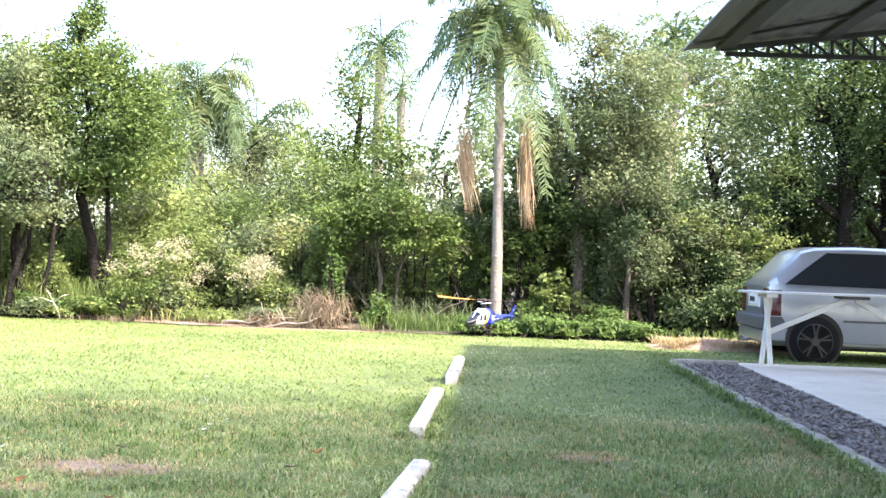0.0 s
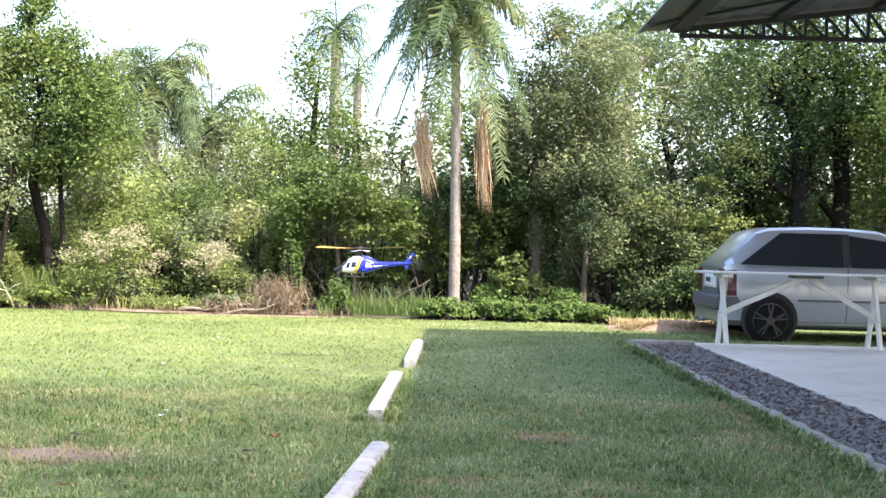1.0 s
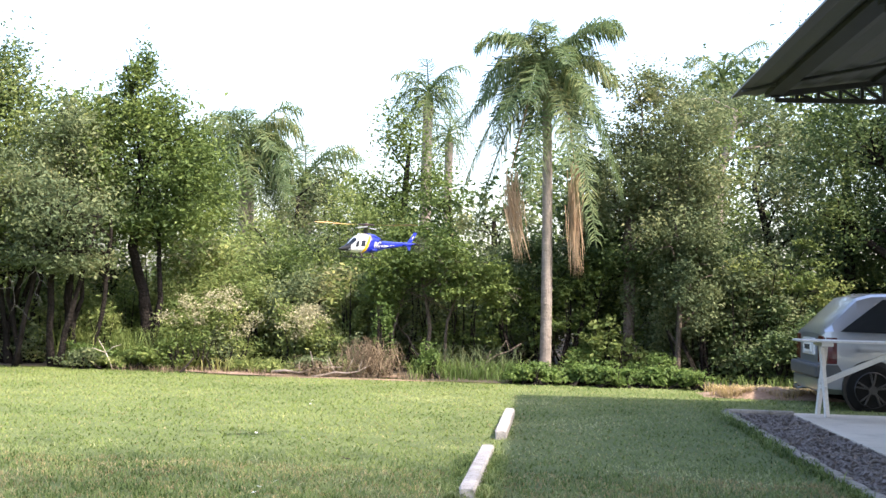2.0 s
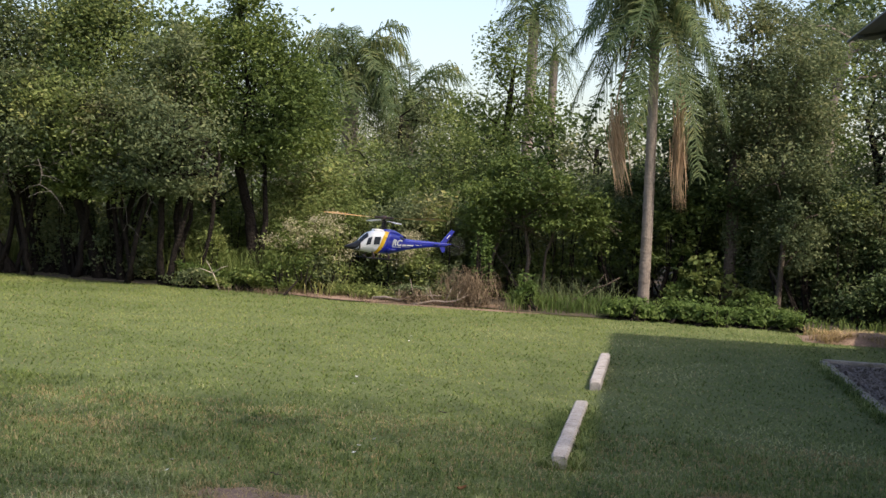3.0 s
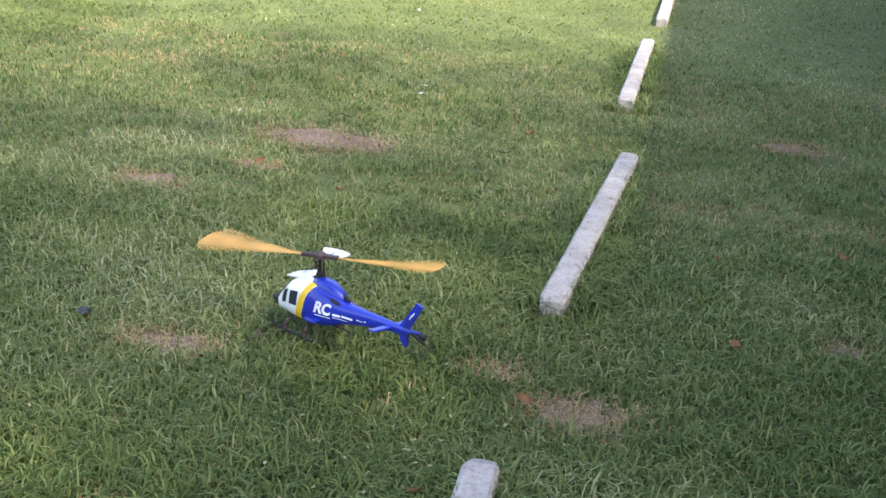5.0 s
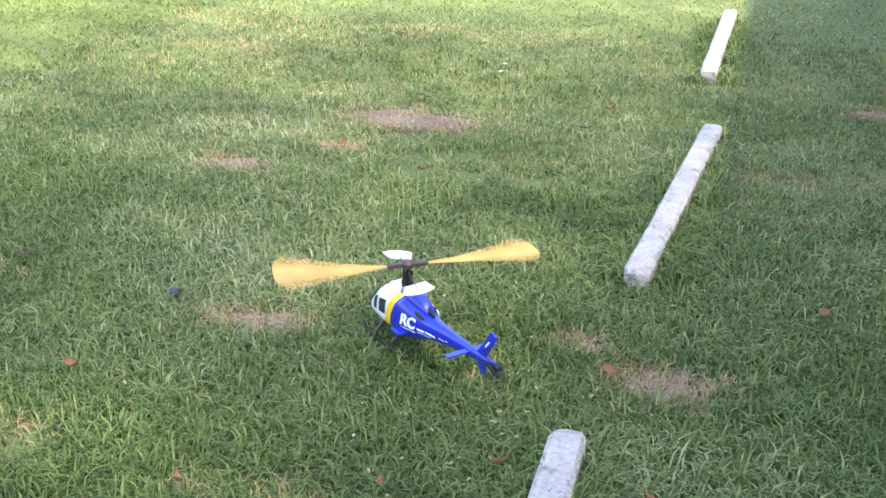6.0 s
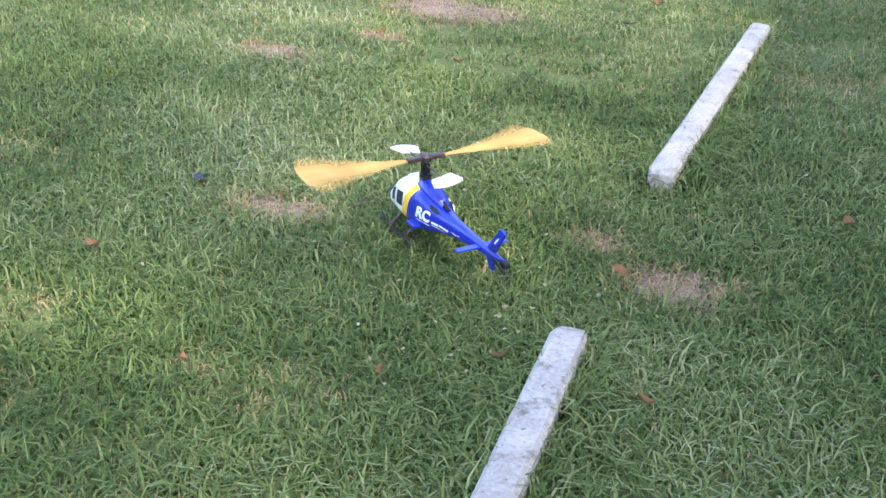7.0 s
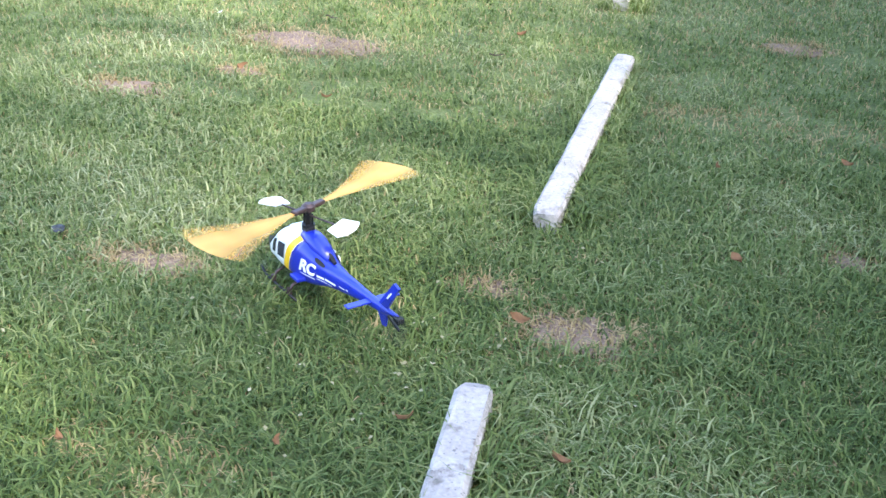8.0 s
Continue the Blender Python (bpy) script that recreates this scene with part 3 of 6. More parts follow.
# ---- silver hatchback ----
def car(m):
    root = holder("car", m, "silver three-door hatchback with tinted windows, parked behind the slab", "car")
    # stations along the length: x, half width, sill, belt, roof half width, roof height
    W = 0.77
    st = [(0.0, 0.70, 0.24, 0.86, 0.62, 0.87), (0.03, 0.735, 0.2, 0.9, 0.62, 0.92), (0.12, 0.755, 0.19, 0.91, 0.6, 1.02), (0.4, W, 0.19, 0.905, 0.585, 1.3), (0.56, W, 0.19, 0.9, 0.585, 1.345),
          (1.0, W, 0.19, 0.895, 0.59, 1.365), (1.45, W, 0.19, 0.89, 0.585, 1.36), (1.85, W, 0.19, 0.885, 0.57, 1.335), (2.05, W, 0.19, 0.88, 0.57, 1.27), (2.62, 0.765, 0.19, 0.87, 0.62, 0.9), (2.9, 0.76, 0.2, 0.84, 0.6, 0.865),
          (3.4, 0.73, 0.2, 0.76, 0.55, 0.78), (3.6, 0.66, 0.24, 0.66, 0.5, 0.68)]
    bm = bmesh.new()
    rings = []
    for x, w, sill, belt, rw, top in st:
        h = belt - sill
        half = [(w * 0.86, sill), (w * 0.97, sill + 0.06), (w, sill + h * 0.35), (w * 1.012, sill + h * 0.55), (w * 0.985, sill + h * 0.85), (w * 0.965, belt), (rw + (w * 0.93 - rw) * 0.35, belt + (top - belt) * 0.6), (rw, top - 0.03 * (top > belt + 0.1)), (rw * 0.9, top), (rw * 0.4, top + 0.012)]
        rings.append([bm.verts.new((x, -a, b)) for a, b in half] + [bm.verts.new((x, a, b)) for a, b in half[::-1]])
    for a, b in zip(rings, rings[1:]):
        k = len(a)
        for i in range(k):
            bm.faces.new((a[i], b[i], b[(i + 1) % k], a[(i + 1) % k]))
    bm.faces.new(rings[0])
    bm.faces.new(rings[-1][::-1])
    bmesh.ops.recalc_face_normals(bm, faces=bm.faces)
    for e in bm.edges:
        e.smooth = e.calc_face_angle(0.0) < 0.3
    part("body", bm, M_SILVER, root, smooth=True)

    def side_y(x, z):
        for (xa, *a), (xb, *b) in zip(st, st[1:]):
            if xa <= x <= xb:
                s = (x - xa) / (xb - xa)
                w, sill, belt, rw, top = [p + (q - p) * s for p, q in zip(a, b)]
                break
        h = belt - sill
        pts = [(sill, w * 0.86), (sill + 0.06, w * 0.97), (sill + h * 0.35, w), (sill + h * 0.55, w * 1.012), (sill + h * 0.85, w * 0.985), (belt, w * 0.965), (belt + (top - belt) * 0.6, rw + (w * 0.93 - rw) * 0.35), (top - 0.03, rw), (top, rw * 0.9)]
        for (za, ya), (zb, yb) in zip(pts, pts[1:]):
            if z <= zb:
                return ya + (yb - ya) * max(z - za, 0) / (zb - za + 1e-9)
        return pts[-1][1]

    def plate(name, outline, mat, label="", proud=0.006, s=-1, nx=18):
        """A skin that follows the car's side inside a four-sided outline (x, z): lower edge first."""
        (ax, az), (bx, bz), (cx, cz), (dx, dz) = outline
        bm = bmesh.new()
        g = []
        for i in range(nx + 1):
            u = i / nx
            col = []
            for j in range(6):
                v = j / 5
                x = (ax + (bx - ax) * u) * (1 - v) + (dx + (cx - dx) * u) * v
                z = (az + (bz - az) * u) * (1 - v) + (dz + (cz - dz) * u) * v
                y = side_y(x, z) + proud
                col.append((bm.verts.new((x, s * y, z)), bm.verts.new((x, s * (y - 0.02), z))))
            g.append(col)
        for a, b in zip(g, g[1:]):
            for j in range(5):
                bm.faces.new((a[j][0], b[j][0], b[j + 1][0], a[j + 1][0]))
        edge = [c[0] for c in g] + g[-1][1:-1] + [c[-1] for c in g[::-1]] + g[0][-2:0:-1]
        for p, q in zip(edge, edge[1:] + edge[:1]):
            bm.faces.new((p[0], p[1], q[1], q[0]))
        bmesh.ops.recalc_face_normals(bm, faces=bm.faces)
        return part(name, bm, mat, root, label, smooth=False)

    for s in (-1, 1):
        plate("side_window", [(0.19, 0.91), (1.4, 0.895), (1.4, 1.29), (0.69, 1.29)], M_CARGLASS, "dark tinted rear side window", 0.012, s)
        plate("side_window", [(1.49, 0.895), (2.5, 0.9), (2.06, 1.2), (1.49, 1.275)], M_CARGLASS, "dark tinted door window", 0.012, s)
        plate("pillar", [(1.405, 0.9), (1.485, 0.9), (1.485, 1.29), (1.405, 1.29)], M_BLACK, "", 0.008, s)
        plate("side_moulding", [(0.86, 0.49), (2.6, 0.49), (2.6, 0.515), (0.86, 0.515)], M_CARPLASTIC, "thin dark side moulding", 0.012, s)
        plate("door_seam", [(1.425, 0.26), (1.433, 0.26), (1.45, 0.89), (1.442, 0.89)], M_BLACK, "", 0.003, s, 2)
        plate("fuel_flap", [(0.17, 0.62), (0.36, 0.62), (0.39, 0.74), (0.17, 0.74)], M_SILVER, "", 0.005, s, 3)
        plate("tail_lamp", [(0.001, 0.54), (0.15, 0.54), (0.15, 0.84), (0.012, 0.84)], M_LAMPRED, "dark red tail lamp", 0.01, s, 3)
        plate("bumper_side", [(0.0, 0.37), (0.24, 0.4), (0.16, 0.53), (0.0, 0.53)], M_CARPLASTIC, "grey plastic bumper end", 0.014, s, 4)
        plate("door_handle", [(1.56, 0.79), (1.7, 0.79), (1.7, 0.815), (1.56, 0.815)], M_BLACK, "", 0.02, s, 2)
        plate("sill_trim", [(0.84, 0.215), (2.6, 0.215), (2.6, 0.24), (0.84, 0.24)], M_LAMPCLEAR, "bright sill strip", 0.012, s)
        # arches
        for wx in (0.54, 2.9):
            bm = bmesh.new()
            lathe(bm, [(0.325, -0.03 * s), (0.33, 0.0), (0.325, 0.025 * s), (0.2, 0.02 * s)], 32, "Y", (wx, s * 0.755, 0.275))
            part("wheel_arch", bm, M_BLACK, root, "black wheel arch")
            hub = bmesh.new()
            lathe(hub, [(0.15, -0.08), (0.272, -0.085), (0.288, -0.06), (0.29, 0.0), (0.288, 0.06), (0.272, 0.085), (0.2, 0.088), (0.195, 0.07), (0.15, 0.065)], 40, "Y")
            w = part("wheel", hub, M_TYRE, root, "low black tyre on a dark alloy rim", smooth=True)
            w.location = (wx, s * 0.725, 0.26)
            rim = bmesh.new()
            y1 = s * 0.088
            for k in range(5):
                a0 = 2 * math.pi * k / 5 + 0.3
                for da in (-0.16, 0.16):
                    a, b = Vector((0.045 * math.cos(a0), y1, 0.045 * math.sin(a0))), Vector((0.19 * math.cos(a0 + da), y1 * 0.95, 0.19 * math.sin(a0 + da)))
                    beam(rim, a, b, 0.022, 0.02)
            lathe(rim, [(0.05, -0.015), (0.05, 0.012), (0.03, 0.018)], 16, "Y", (0, y1, 0))
            part("rim", rim, M_RIM, w, "dark five-spoke alloy rim")
            ring = bmesh.new()
            prof = [(0.186, 0.07 * s), (0.2, 0.092 * s), (0.206, 0.086 * s), (0.2, 0.07 * s)]
            rr = [[ring.verts.new((r * math.cos(2 * math.pi * k / 40), yy, r * math.sin(2 * math.pi * k / 40))) for k in range(40)] for r, yy in prof]
            for a, b in zip(rr, rr[1:] + rr[:1]):
                for k in range(40):
                    ring.faces.new((a[k], a[(k + 1) % 40], b[(k + 1) % 40], b[k]))
            part("rim_lip", ring, M_RIM, w)
    # rear
    bm = bmesh.new()
    box(bm, (0.1, 1.44, 0.16), (-0.03, 0, 0.45), 0.03)
    part("rear_bumper", bm, M_CARPLASTIC, root, "grey plastic rear bumper")
    bm = bmesh.new()
    box(bm, (0.08, 1.4, 0.16), (-0.005, 0, 0.29), 0.03)
    part("rear_apron", bm, M_SILVER, root)
    bm = bmesh.new()
    prism(bm, [(0.06, 0.955), (0.365, 1.265), (0.37, 1.257), (0.065, 0.947)], -0.53, 0.53)
    part("rear_window", bm, M_CARGLASS, root, "dark sloping rear window")
    for v in bpy.data.objects[root.children[-1].name].data.vertices:
        v.co.x -= 0.025
    for s in (-1, 1):
        bm = bmesh.new()
        box(bm, (0.03, 0.2, 0.31), (0.008, s * 0.6, 0.7), 0.01)
        part("tail_lamp", bm, M_LAMPRED, root, "dark red tail lamp")
    bm = bmesh.new()
    box(bm, (0.03, 0.62, 0.2), (0.0, 0, 0.72), 0.008)
    part("plate_recess", bm, M_LAMPCLEAR, root, "pale recess for the plate")
    bm = bmesh.new()
    box(bm, (0.012, 0.36, 0.12), (-0.02, 0, 0.71), 0.003)
    part("number_plate", bm, M_PLATE, root, "plain grey number plate")
    for k in range(5):
        bm = bmesh.new()
        box(bm, (0.004, 0.035, 0.06), (-0.028, -0.12 + 0.06 * k, 0.71))
        part("plate_bar", bm, M_BLACK, root)
    bm = bmesh.new()
    tube(bm, [(0.05, 0.35, 0.2), (-0.07, 0.35, 0.19), (-0.09, 0.35, 0.24)], [0.02, 0.02, 0.03], 10)
    part("tow_ball", bm, M_SILVER, root)
    for x, y in ((0.54, 0), (2.9, 0)):
        bm = bmesh.new()
        tube(bm, [(x, -0.68, 0.25), (x, 0.68, 0.25)], [0.05, 0.05], 8)
        part("axle", bm, M_BLACK, root)
    bm = bmesh.new()
    box(bm, (2.9, 1.2, 0.1), (1.8, 0, 0.2), 0.02)
    part("underbody", bm, M_BLACK, root)
    return root


car(pose(3.36, 14.62, -0.03 + 0.012, 0, 0, -1.0))


# ---- trees and undergrowth ----
def tree(x, y, label, trunks, blobs, leaves, size, mat, bark=M_BARK, seed=1, name="tree", twigs=26, tight=0.24, ratio=0.5, crook=1.0, group="trees at the edge of the lawn"):
    """Trunks are lists of (x, y, z, radius) from the base; limbs run from them to the blobs of the crown."""
    r = np.random.default_rng(seed)
    root = holder(name, Matrix.Translation((x, y, 0)), label, "tree", group)
    bm = bmesh.new()
    for tr in trunks:
        pts, rad = [], []
        for (ax, ay, az, ar), (bx, by, bz, br) in zip(tr, tr[1:]):
            for k in range(4):
                u = k / 4
                w = 0.06 * 6 * crook * max(ar, 0.04 * crook)
                pts.append((ax + (bx - ax) * u + r.normal() * w * 0.25, ay + (by - ay) * u + r.normal() * w * 0.25, az + (bz - az) * u))
                rad.append((ar + (br - ar) * u) * r.uniform(0.92, 1.1))
        pts.append(tr[-1][:3])
        rad.append(tr[-1][3])
        rad[0] *= 1.35
        tube(bm, pts, rad, 9)
        for b in blobs:
            k = min(range(len(pts)), key=lambda i: abs(pts[i][2] - max(b[2] - b[5] * 0.9, 0.3)))
            a, c = Vector(pts[k]), Vector(b[:3])
            if (c - a).length > 2.6 + b[3]:
                continue
            mid = a.lerp(c, 0.5) + Vector((r.normal() * 0.1, r.normal() * 0.1, 0.15))
            tube(bm, [a, mid, c], [rad[k] * 0.5, rad[k] * 0.33, rad[k] * 0.12], 6)
            for _ in range(4):
                u = Vector(r.normal(size=3)).normalized()
                e = c + Vector((u.x * b[3], u.y * b[4], u.z * b[5])) * 0.85
                tube(bm, [mid.lerp(c, 0.4), (c + e) / 2 + Vector((0, 0, 0.05)), e], [rad[k] * 0.2, rad[k] * 0.12, 0.006], 5)
    if trunks:
        part("trunk", bm, bark, root, smooth=True)
    else:
        bm.free()
    leaves, size = int(leaves * 1.4), size * 0.71
    p = crown_points(r, leaves, blobs, twigs, tight)
    ob = new("crown", leaf_mesh("crown", p, size, size * ratio, mat, r, droop=0.15))
    ob.parent = root
    return root


def bush(x, y, label, blobs, leaves, size, mat, seed, name="bush", ratio=0.45, tight=0.24, lift=0.3, group="undergrowth at the edge of the lawn"):
    r = np.random.default_rng(seed)
    leaves, size = int(leaves * 1.05), size * 0.76
    p = crown_points(r, leaves, blobs, 26, tight)
    root = holder(name, Matrix.Translation((x, y, 0)), label, "bush", group)
    bm = bmesh.new()
    for b in blobs:
        for _ in range(4):
            u = Vector((r.normal() * 0.4, r.normal() * 0.4, 0))
            tube(bm, [(b[0] * 0.6 + u.x * 0.3, b[1] * 0.6 + u.y * 0.3, 0), (b[0] + u.x * b[3] * 0.5, b[1] + u.y * b[4] * 0.5, b[2] * 0.6), (b[0] + u.x * b[3], b[1] + u.y * b[4], b[2] + b[5] * 0.5)], [0.02, 0.014, 0.004], 5)
    tagged(part("woody_base", bm, M_SHADEDBARK, root), kind="stuff")
    ob = new("foliage", leaf_mesh("foliage", p, size, size * ratio, mat, r, lift=lift))
    ob.parent = root
    return root


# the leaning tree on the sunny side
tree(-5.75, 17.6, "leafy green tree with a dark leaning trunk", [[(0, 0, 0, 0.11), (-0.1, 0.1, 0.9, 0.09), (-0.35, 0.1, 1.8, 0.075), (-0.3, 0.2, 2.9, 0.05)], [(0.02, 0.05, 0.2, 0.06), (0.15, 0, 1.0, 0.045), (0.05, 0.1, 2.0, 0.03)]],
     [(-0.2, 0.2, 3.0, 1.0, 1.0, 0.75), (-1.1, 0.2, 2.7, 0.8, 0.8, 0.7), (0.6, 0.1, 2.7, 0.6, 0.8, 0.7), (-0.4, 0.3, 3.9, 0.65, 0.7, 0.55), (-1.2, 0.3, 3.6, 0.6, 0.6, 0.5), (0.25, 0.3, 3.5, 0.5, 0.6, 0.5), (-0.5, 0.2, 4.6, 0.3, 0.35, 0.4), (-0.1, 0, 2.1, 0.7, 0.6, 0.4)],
     26000, 0.1, M_LEAF, M_SHADEDBARK, 21)

# dark group further along the lawn's edge
DARK_NEAR = [(-6.9, 16.7, [(0, 0, 0, 0.08), (-0.05, 0, 1.2, 0.07), (0.05, 0.1, 2.6, 0.045)], [(0, 0, 2.4, 0.75, 0.7, 0.7), (-0.6, 0, 2.0, 0.6, 0.6, 0.5), (0.3, 0.1, 1.7, 0.5, 0.5, 0.35), (0, 0.2, 3.3, 0.6, 0.6, 0.6)], M_OLIVELEAF, 9000),
             (-8.0, 17.0, [(0, 0, 0, 0.13), (-0.35, 0, 1.0, 0.11), (-0.8, 0.1, 2.1, 0.08)], [(-0.6, 0, 2.6, 1.0, 0.9, 0.8), (0.3, 0, 2.3, 0.8, 0.8, 0.6), (-0.2, 0.2, 3.7, 0.9, 0.8, 0.8), (0.2, -0.3, 1.7, 0.7, 0.5, 0.4)], M_YELLOWLEAF, 15000)]
DARK_NEXT = [(-8.7, 17.3, [(0, 0, 0, 0.16), (-0.1, 0.1, 1.4, 0.12), (0.1, 0.1, 2.8, 0.08)], [(0, 0, 3.0, 1.1, 0.9, 0.8), (-0.5, -0.3, 2.0, 0.8, 0.6, 0.5), (0.2, 0.1, 4.3, 0.9, 0.8, 0.8)], M_DARKSHADELEAF, 14000),
             (-9.4, 16.9, [(0, 0, 0, 0.12), (-0.5, 0, 0.8, 0.1), (-1.0, 0, 1.6, 0.08)], [(-0.6, -0.1, 2.0, 0.9, 0.7, 0.6), (0.1, 0, 2.5, 0.9, 0.8, 0.7), (-0.3, 0, 3.4, 0.9, 0.8, 0.7)], M_OLIVELEAF, 13000)]
DARK_MIDDLE = [(-10.3, 17.2, [(0, 0, 0, 0.15), (0.1, 0, 1.3, 0.12), (0, 0.1, 2.7, 0.09)], [(0, 0, 2.9, 1.1, 0.9, 0.9), (0.4, -0.4, 2.0, 0.7, 0.5, 0.5), (-0.6, 0, 2.1, 0.8, 0.7, 0.6), (0, 0, 4.3, 1.0, 0.9, 0.8)], M_DARKSHADELEAF, 15000),
               (-11.6, 16.8, [(0, 0, 0, 0.17), (-0.1, 0, 1.4, 0.14), (0.2, 0.1, 2.9, 0.1)], [(0, 0, 2.9, 1.2, 1.0, 0.9), (0.3, -0.5, 1.9, 0.8, 0.5, 0.5), (-0.7, 0, 2.2, 0.9, 0.7, 0.7), (0, 0, 4.3, 1.1, 0.9, 0.9)], M_OLIVELEAF, 15000)]
DARK_FAR = [(-13.2, 17.2, [(0, 0, 0, 0.17), (0.2, 0, 1.5, 0.13), (0, 0.1, 3.0, 0.1)], [(0, 0, 3.0, 1.3, 1.0, 1.0), (0.4, -0.4, 2.0, 0.8, 0.6, 0.6), (0, 0, 4.5, 1.1, 0.9, 0.9)], M_OLIVELEAF, 13000)]
for i, (x, y, tr, blobs, mat, n) in enumerate(DARK_NEAR + DARK_NEXT + DARK_MIDDLE + DARK_FAR):
    rr = random.Random(330 + i)
    tr = [(a, b, c, d * 0.68) for a, b, c, d in tr]
    extra = []
    for _ in range(7):
        a, b, c = rr.uniform(-0.55, 0.55), rr.uniform(-0.3, 0.5), rr.uniform(-0.5, 0.5)
        extra.append([(a, b, 0, rr.uniform(0.03, 0.065)), (a + c * 0.5, b, 1.0, 0.035), (a + c + rr.uniform(-0.2, 0.2), b, 2.2, 0.02)])
    blobs = blobs + [(0.4, -0.8, 2.1, 0.7, 0.5, 0.45), (-0.5, -0.7, 2.5, 0.7, 0.5, 0.5), (0.0, -0.6, 1.55, 0.75, 0.45, 0.3)]
    n = int(n * 1.25)
    tree(x, y, "shady tree with twisted dark trunks and hanging branches", [tr] + extra, blobs, n, 0.1, mat, M_SHADEDBARK, 30 + i, crook=1.9)

# bare hanging twigs and shaded undergrowth of the dark group
for i, (x, w, h) in enumerate([(-7.6, 0.7, 0.9), (-8.4, 0.7, 1.2), (-9.2, 0.6, 1.2), (-11.4, 0.7, 1.3), (-12.3, 0.8, 1.3), (-13.4, 0.9, 1.3)]):
    r = random.Random(700 + i)
    blobs = [(r.uniform(-0.6, 0.6) * w, r.uniform(-0.2, 0.2), h * r.uniform(0.3, 0.95), w * r.uniform(0.4, 0.6), 0.35, h * 0.4) for _ in range(5)]
    bush(x, 17.3, "shaded dark bush under the trees", blobs, 3600, 0.09, M_OLIVELEAF, 710 + i)
for i, (x, z) in enumerate([(-6.9 - 0.27 * k, 1.75 + 0.55 * abs(math.sin(k * 2.1))) for k in range(22)]):
    r = random.Random(730 + i)
    bm = bmesh.new()
    p = [Vector((0, 0, 0))]
    for k in range(6):
        p.append(p[-1] + Vector((r.gauss(0.04, 0.11), r.gauss(0, 0.05), -0.12 + r.gauss(0, 0.06))))
    tube(bm, p, [0.0075 - 0.0009 * k for k in range(7)], 5)
    ob = thing("hanging_branch", bm, M_TWIG, "bare grey branch hanging from the dark trees", "branch", "bare branches")
    ob.location = (x, 16.0 + r.uniform(-0.15, 0.25), z)
    for k in (1, 1, 2, 2, 3, 3, 4, 5):
        e = p[k] + Vector((r.gauss(0, 0.2), r.gauss(0, 0.08), r.gauss(-0.12, 0.08)))
        bm = bmesh.new()
        tube(bm, [p[k], p[k].lerp(e, 0.5) + Vector((0, 0, 0.03)), e], [0.0045, 0.0035, 0.0015], 4)
        part("twig", bm, M_TWIG, ob)

# trees behind the lawn, left to right: x, y, height, width, material
BACK = [(-11.0, 20.5, 5.6, 1.6, M_DARKSHADELEAF), (-8.8, 21.0, 5.2, 1.5, M_LEAF), (-7.4, 20.2, 4.8, 1.3, M_DARKSHADELEAF), (-4.9, 21.5, 2.9, 1.3, M_YELLOWLEAF), (-3.7, 20.8, 2.7, 1.1, M_OLIVELEAF), (-2.75, 23.0, 5.7, 0.85, M_LEAF),
        (-1.6, 22.5, 4.2, 1.1, M_LEAF), (-0.6, 21.5, 3.6, 1.0, M_OLIVELEAF), (0.9, 22.5, 4.6, 1.2, M_OLIVELEAF), (2.1, 20.8, 4.4, 1.1, M_OLIVELEAF), (2.9, 22.5, 5.4, 1.3, M_LEAF), (4.1, 21.0, 4.6, 1.2, M_OLIVELEAF), (5.1, 19.8, 5.0, 1.2, M_DARKSHADELEAF),
        (6.2, 20.8, 5.6, 1.3, M_DARKSHADELEAF), (7.6, 19.6, 5.2, 1.4, M_LEAF), (9.2, 20.4, 5.6, 1.5, M_DARKSHADELEAF), (-3.5, 24.5, 4.4, 1.1, M_LEAF), (-5.0, 25.0, 4.5, 1.2, M_OLIVELEAF)]
for i, (x, y, h, w, mat) in enumerate(BACK):
    r = random.Random(100 + i)
    h *= 0.9
    blobs = []
    for k in range(8):
        s = (k + 0.5) / 8
        ww = w * (0.75 + 0.4 * math.sin(math.pi * min(s * 1.15, 1)))
        blobs.append((r.uniform(-0.5, 0.5) * w, r.uniform(-0.4, 0.4) * w, h * (0.2 + 0.72 * s), ww * r.uniform(0.45, 0.75), ww * 0.6, h * r.uniform(0.09, 0.14)))
    tree(x, y, "dense wild tree in the thicket behind the lawn", [[(0, 0, 0, 0.12), (r.uniform(-0.2, 0.2), 0, h * 0.4, 0.09), (r.uniform(-0.3, 0.3), 0, h * 0.8, 0.04)]], blobs, int(4500 * w * h / 4), 0.115, mat, M_SHADEDBARK, 60 + i, group="thicket trees", tight=0.27)

# trees by the right of the palm: a vine-grown trunk, a thin one, a pale one and the shaded group
tree(1.5, 18.4, "tree with a thick vine-covered trunk", [[(0.06, 0, 0, 0.12), (0.0, 0, 0.7, 0.09), (-0.03, 0.1, 2.2, 0.075), (0.1, 0.2, 3.2, 0.05)]],
     [(0.1, 0.2, 3.2, 0.8, 0.7, 0.7), (0.7, 0.1, 2.8, 0.6, 0.6, 0.5), (-0.3, 0.2, 2.6, 0.5, 0.6, 0.5), (0.5, 0.3, 3.9, 0.8, 0.7, 0.6), (0.02, -0.06, 1.35, 0.14, 0.12, 0.55), (0.1, 0.2, 4.5, 0.6, 0.6, 0.4), (0.08, -0.05, 2.0, 0.16, 0.12, 0.4), (0.5, 0.5, 2.3, 0.6, 0.4, 0.6), (-0.6, 0.5, 2.2, 0.5, 0.4, 0.6)], 17000, 0.09, M_OLIVELEAF, M_BARK, 91)
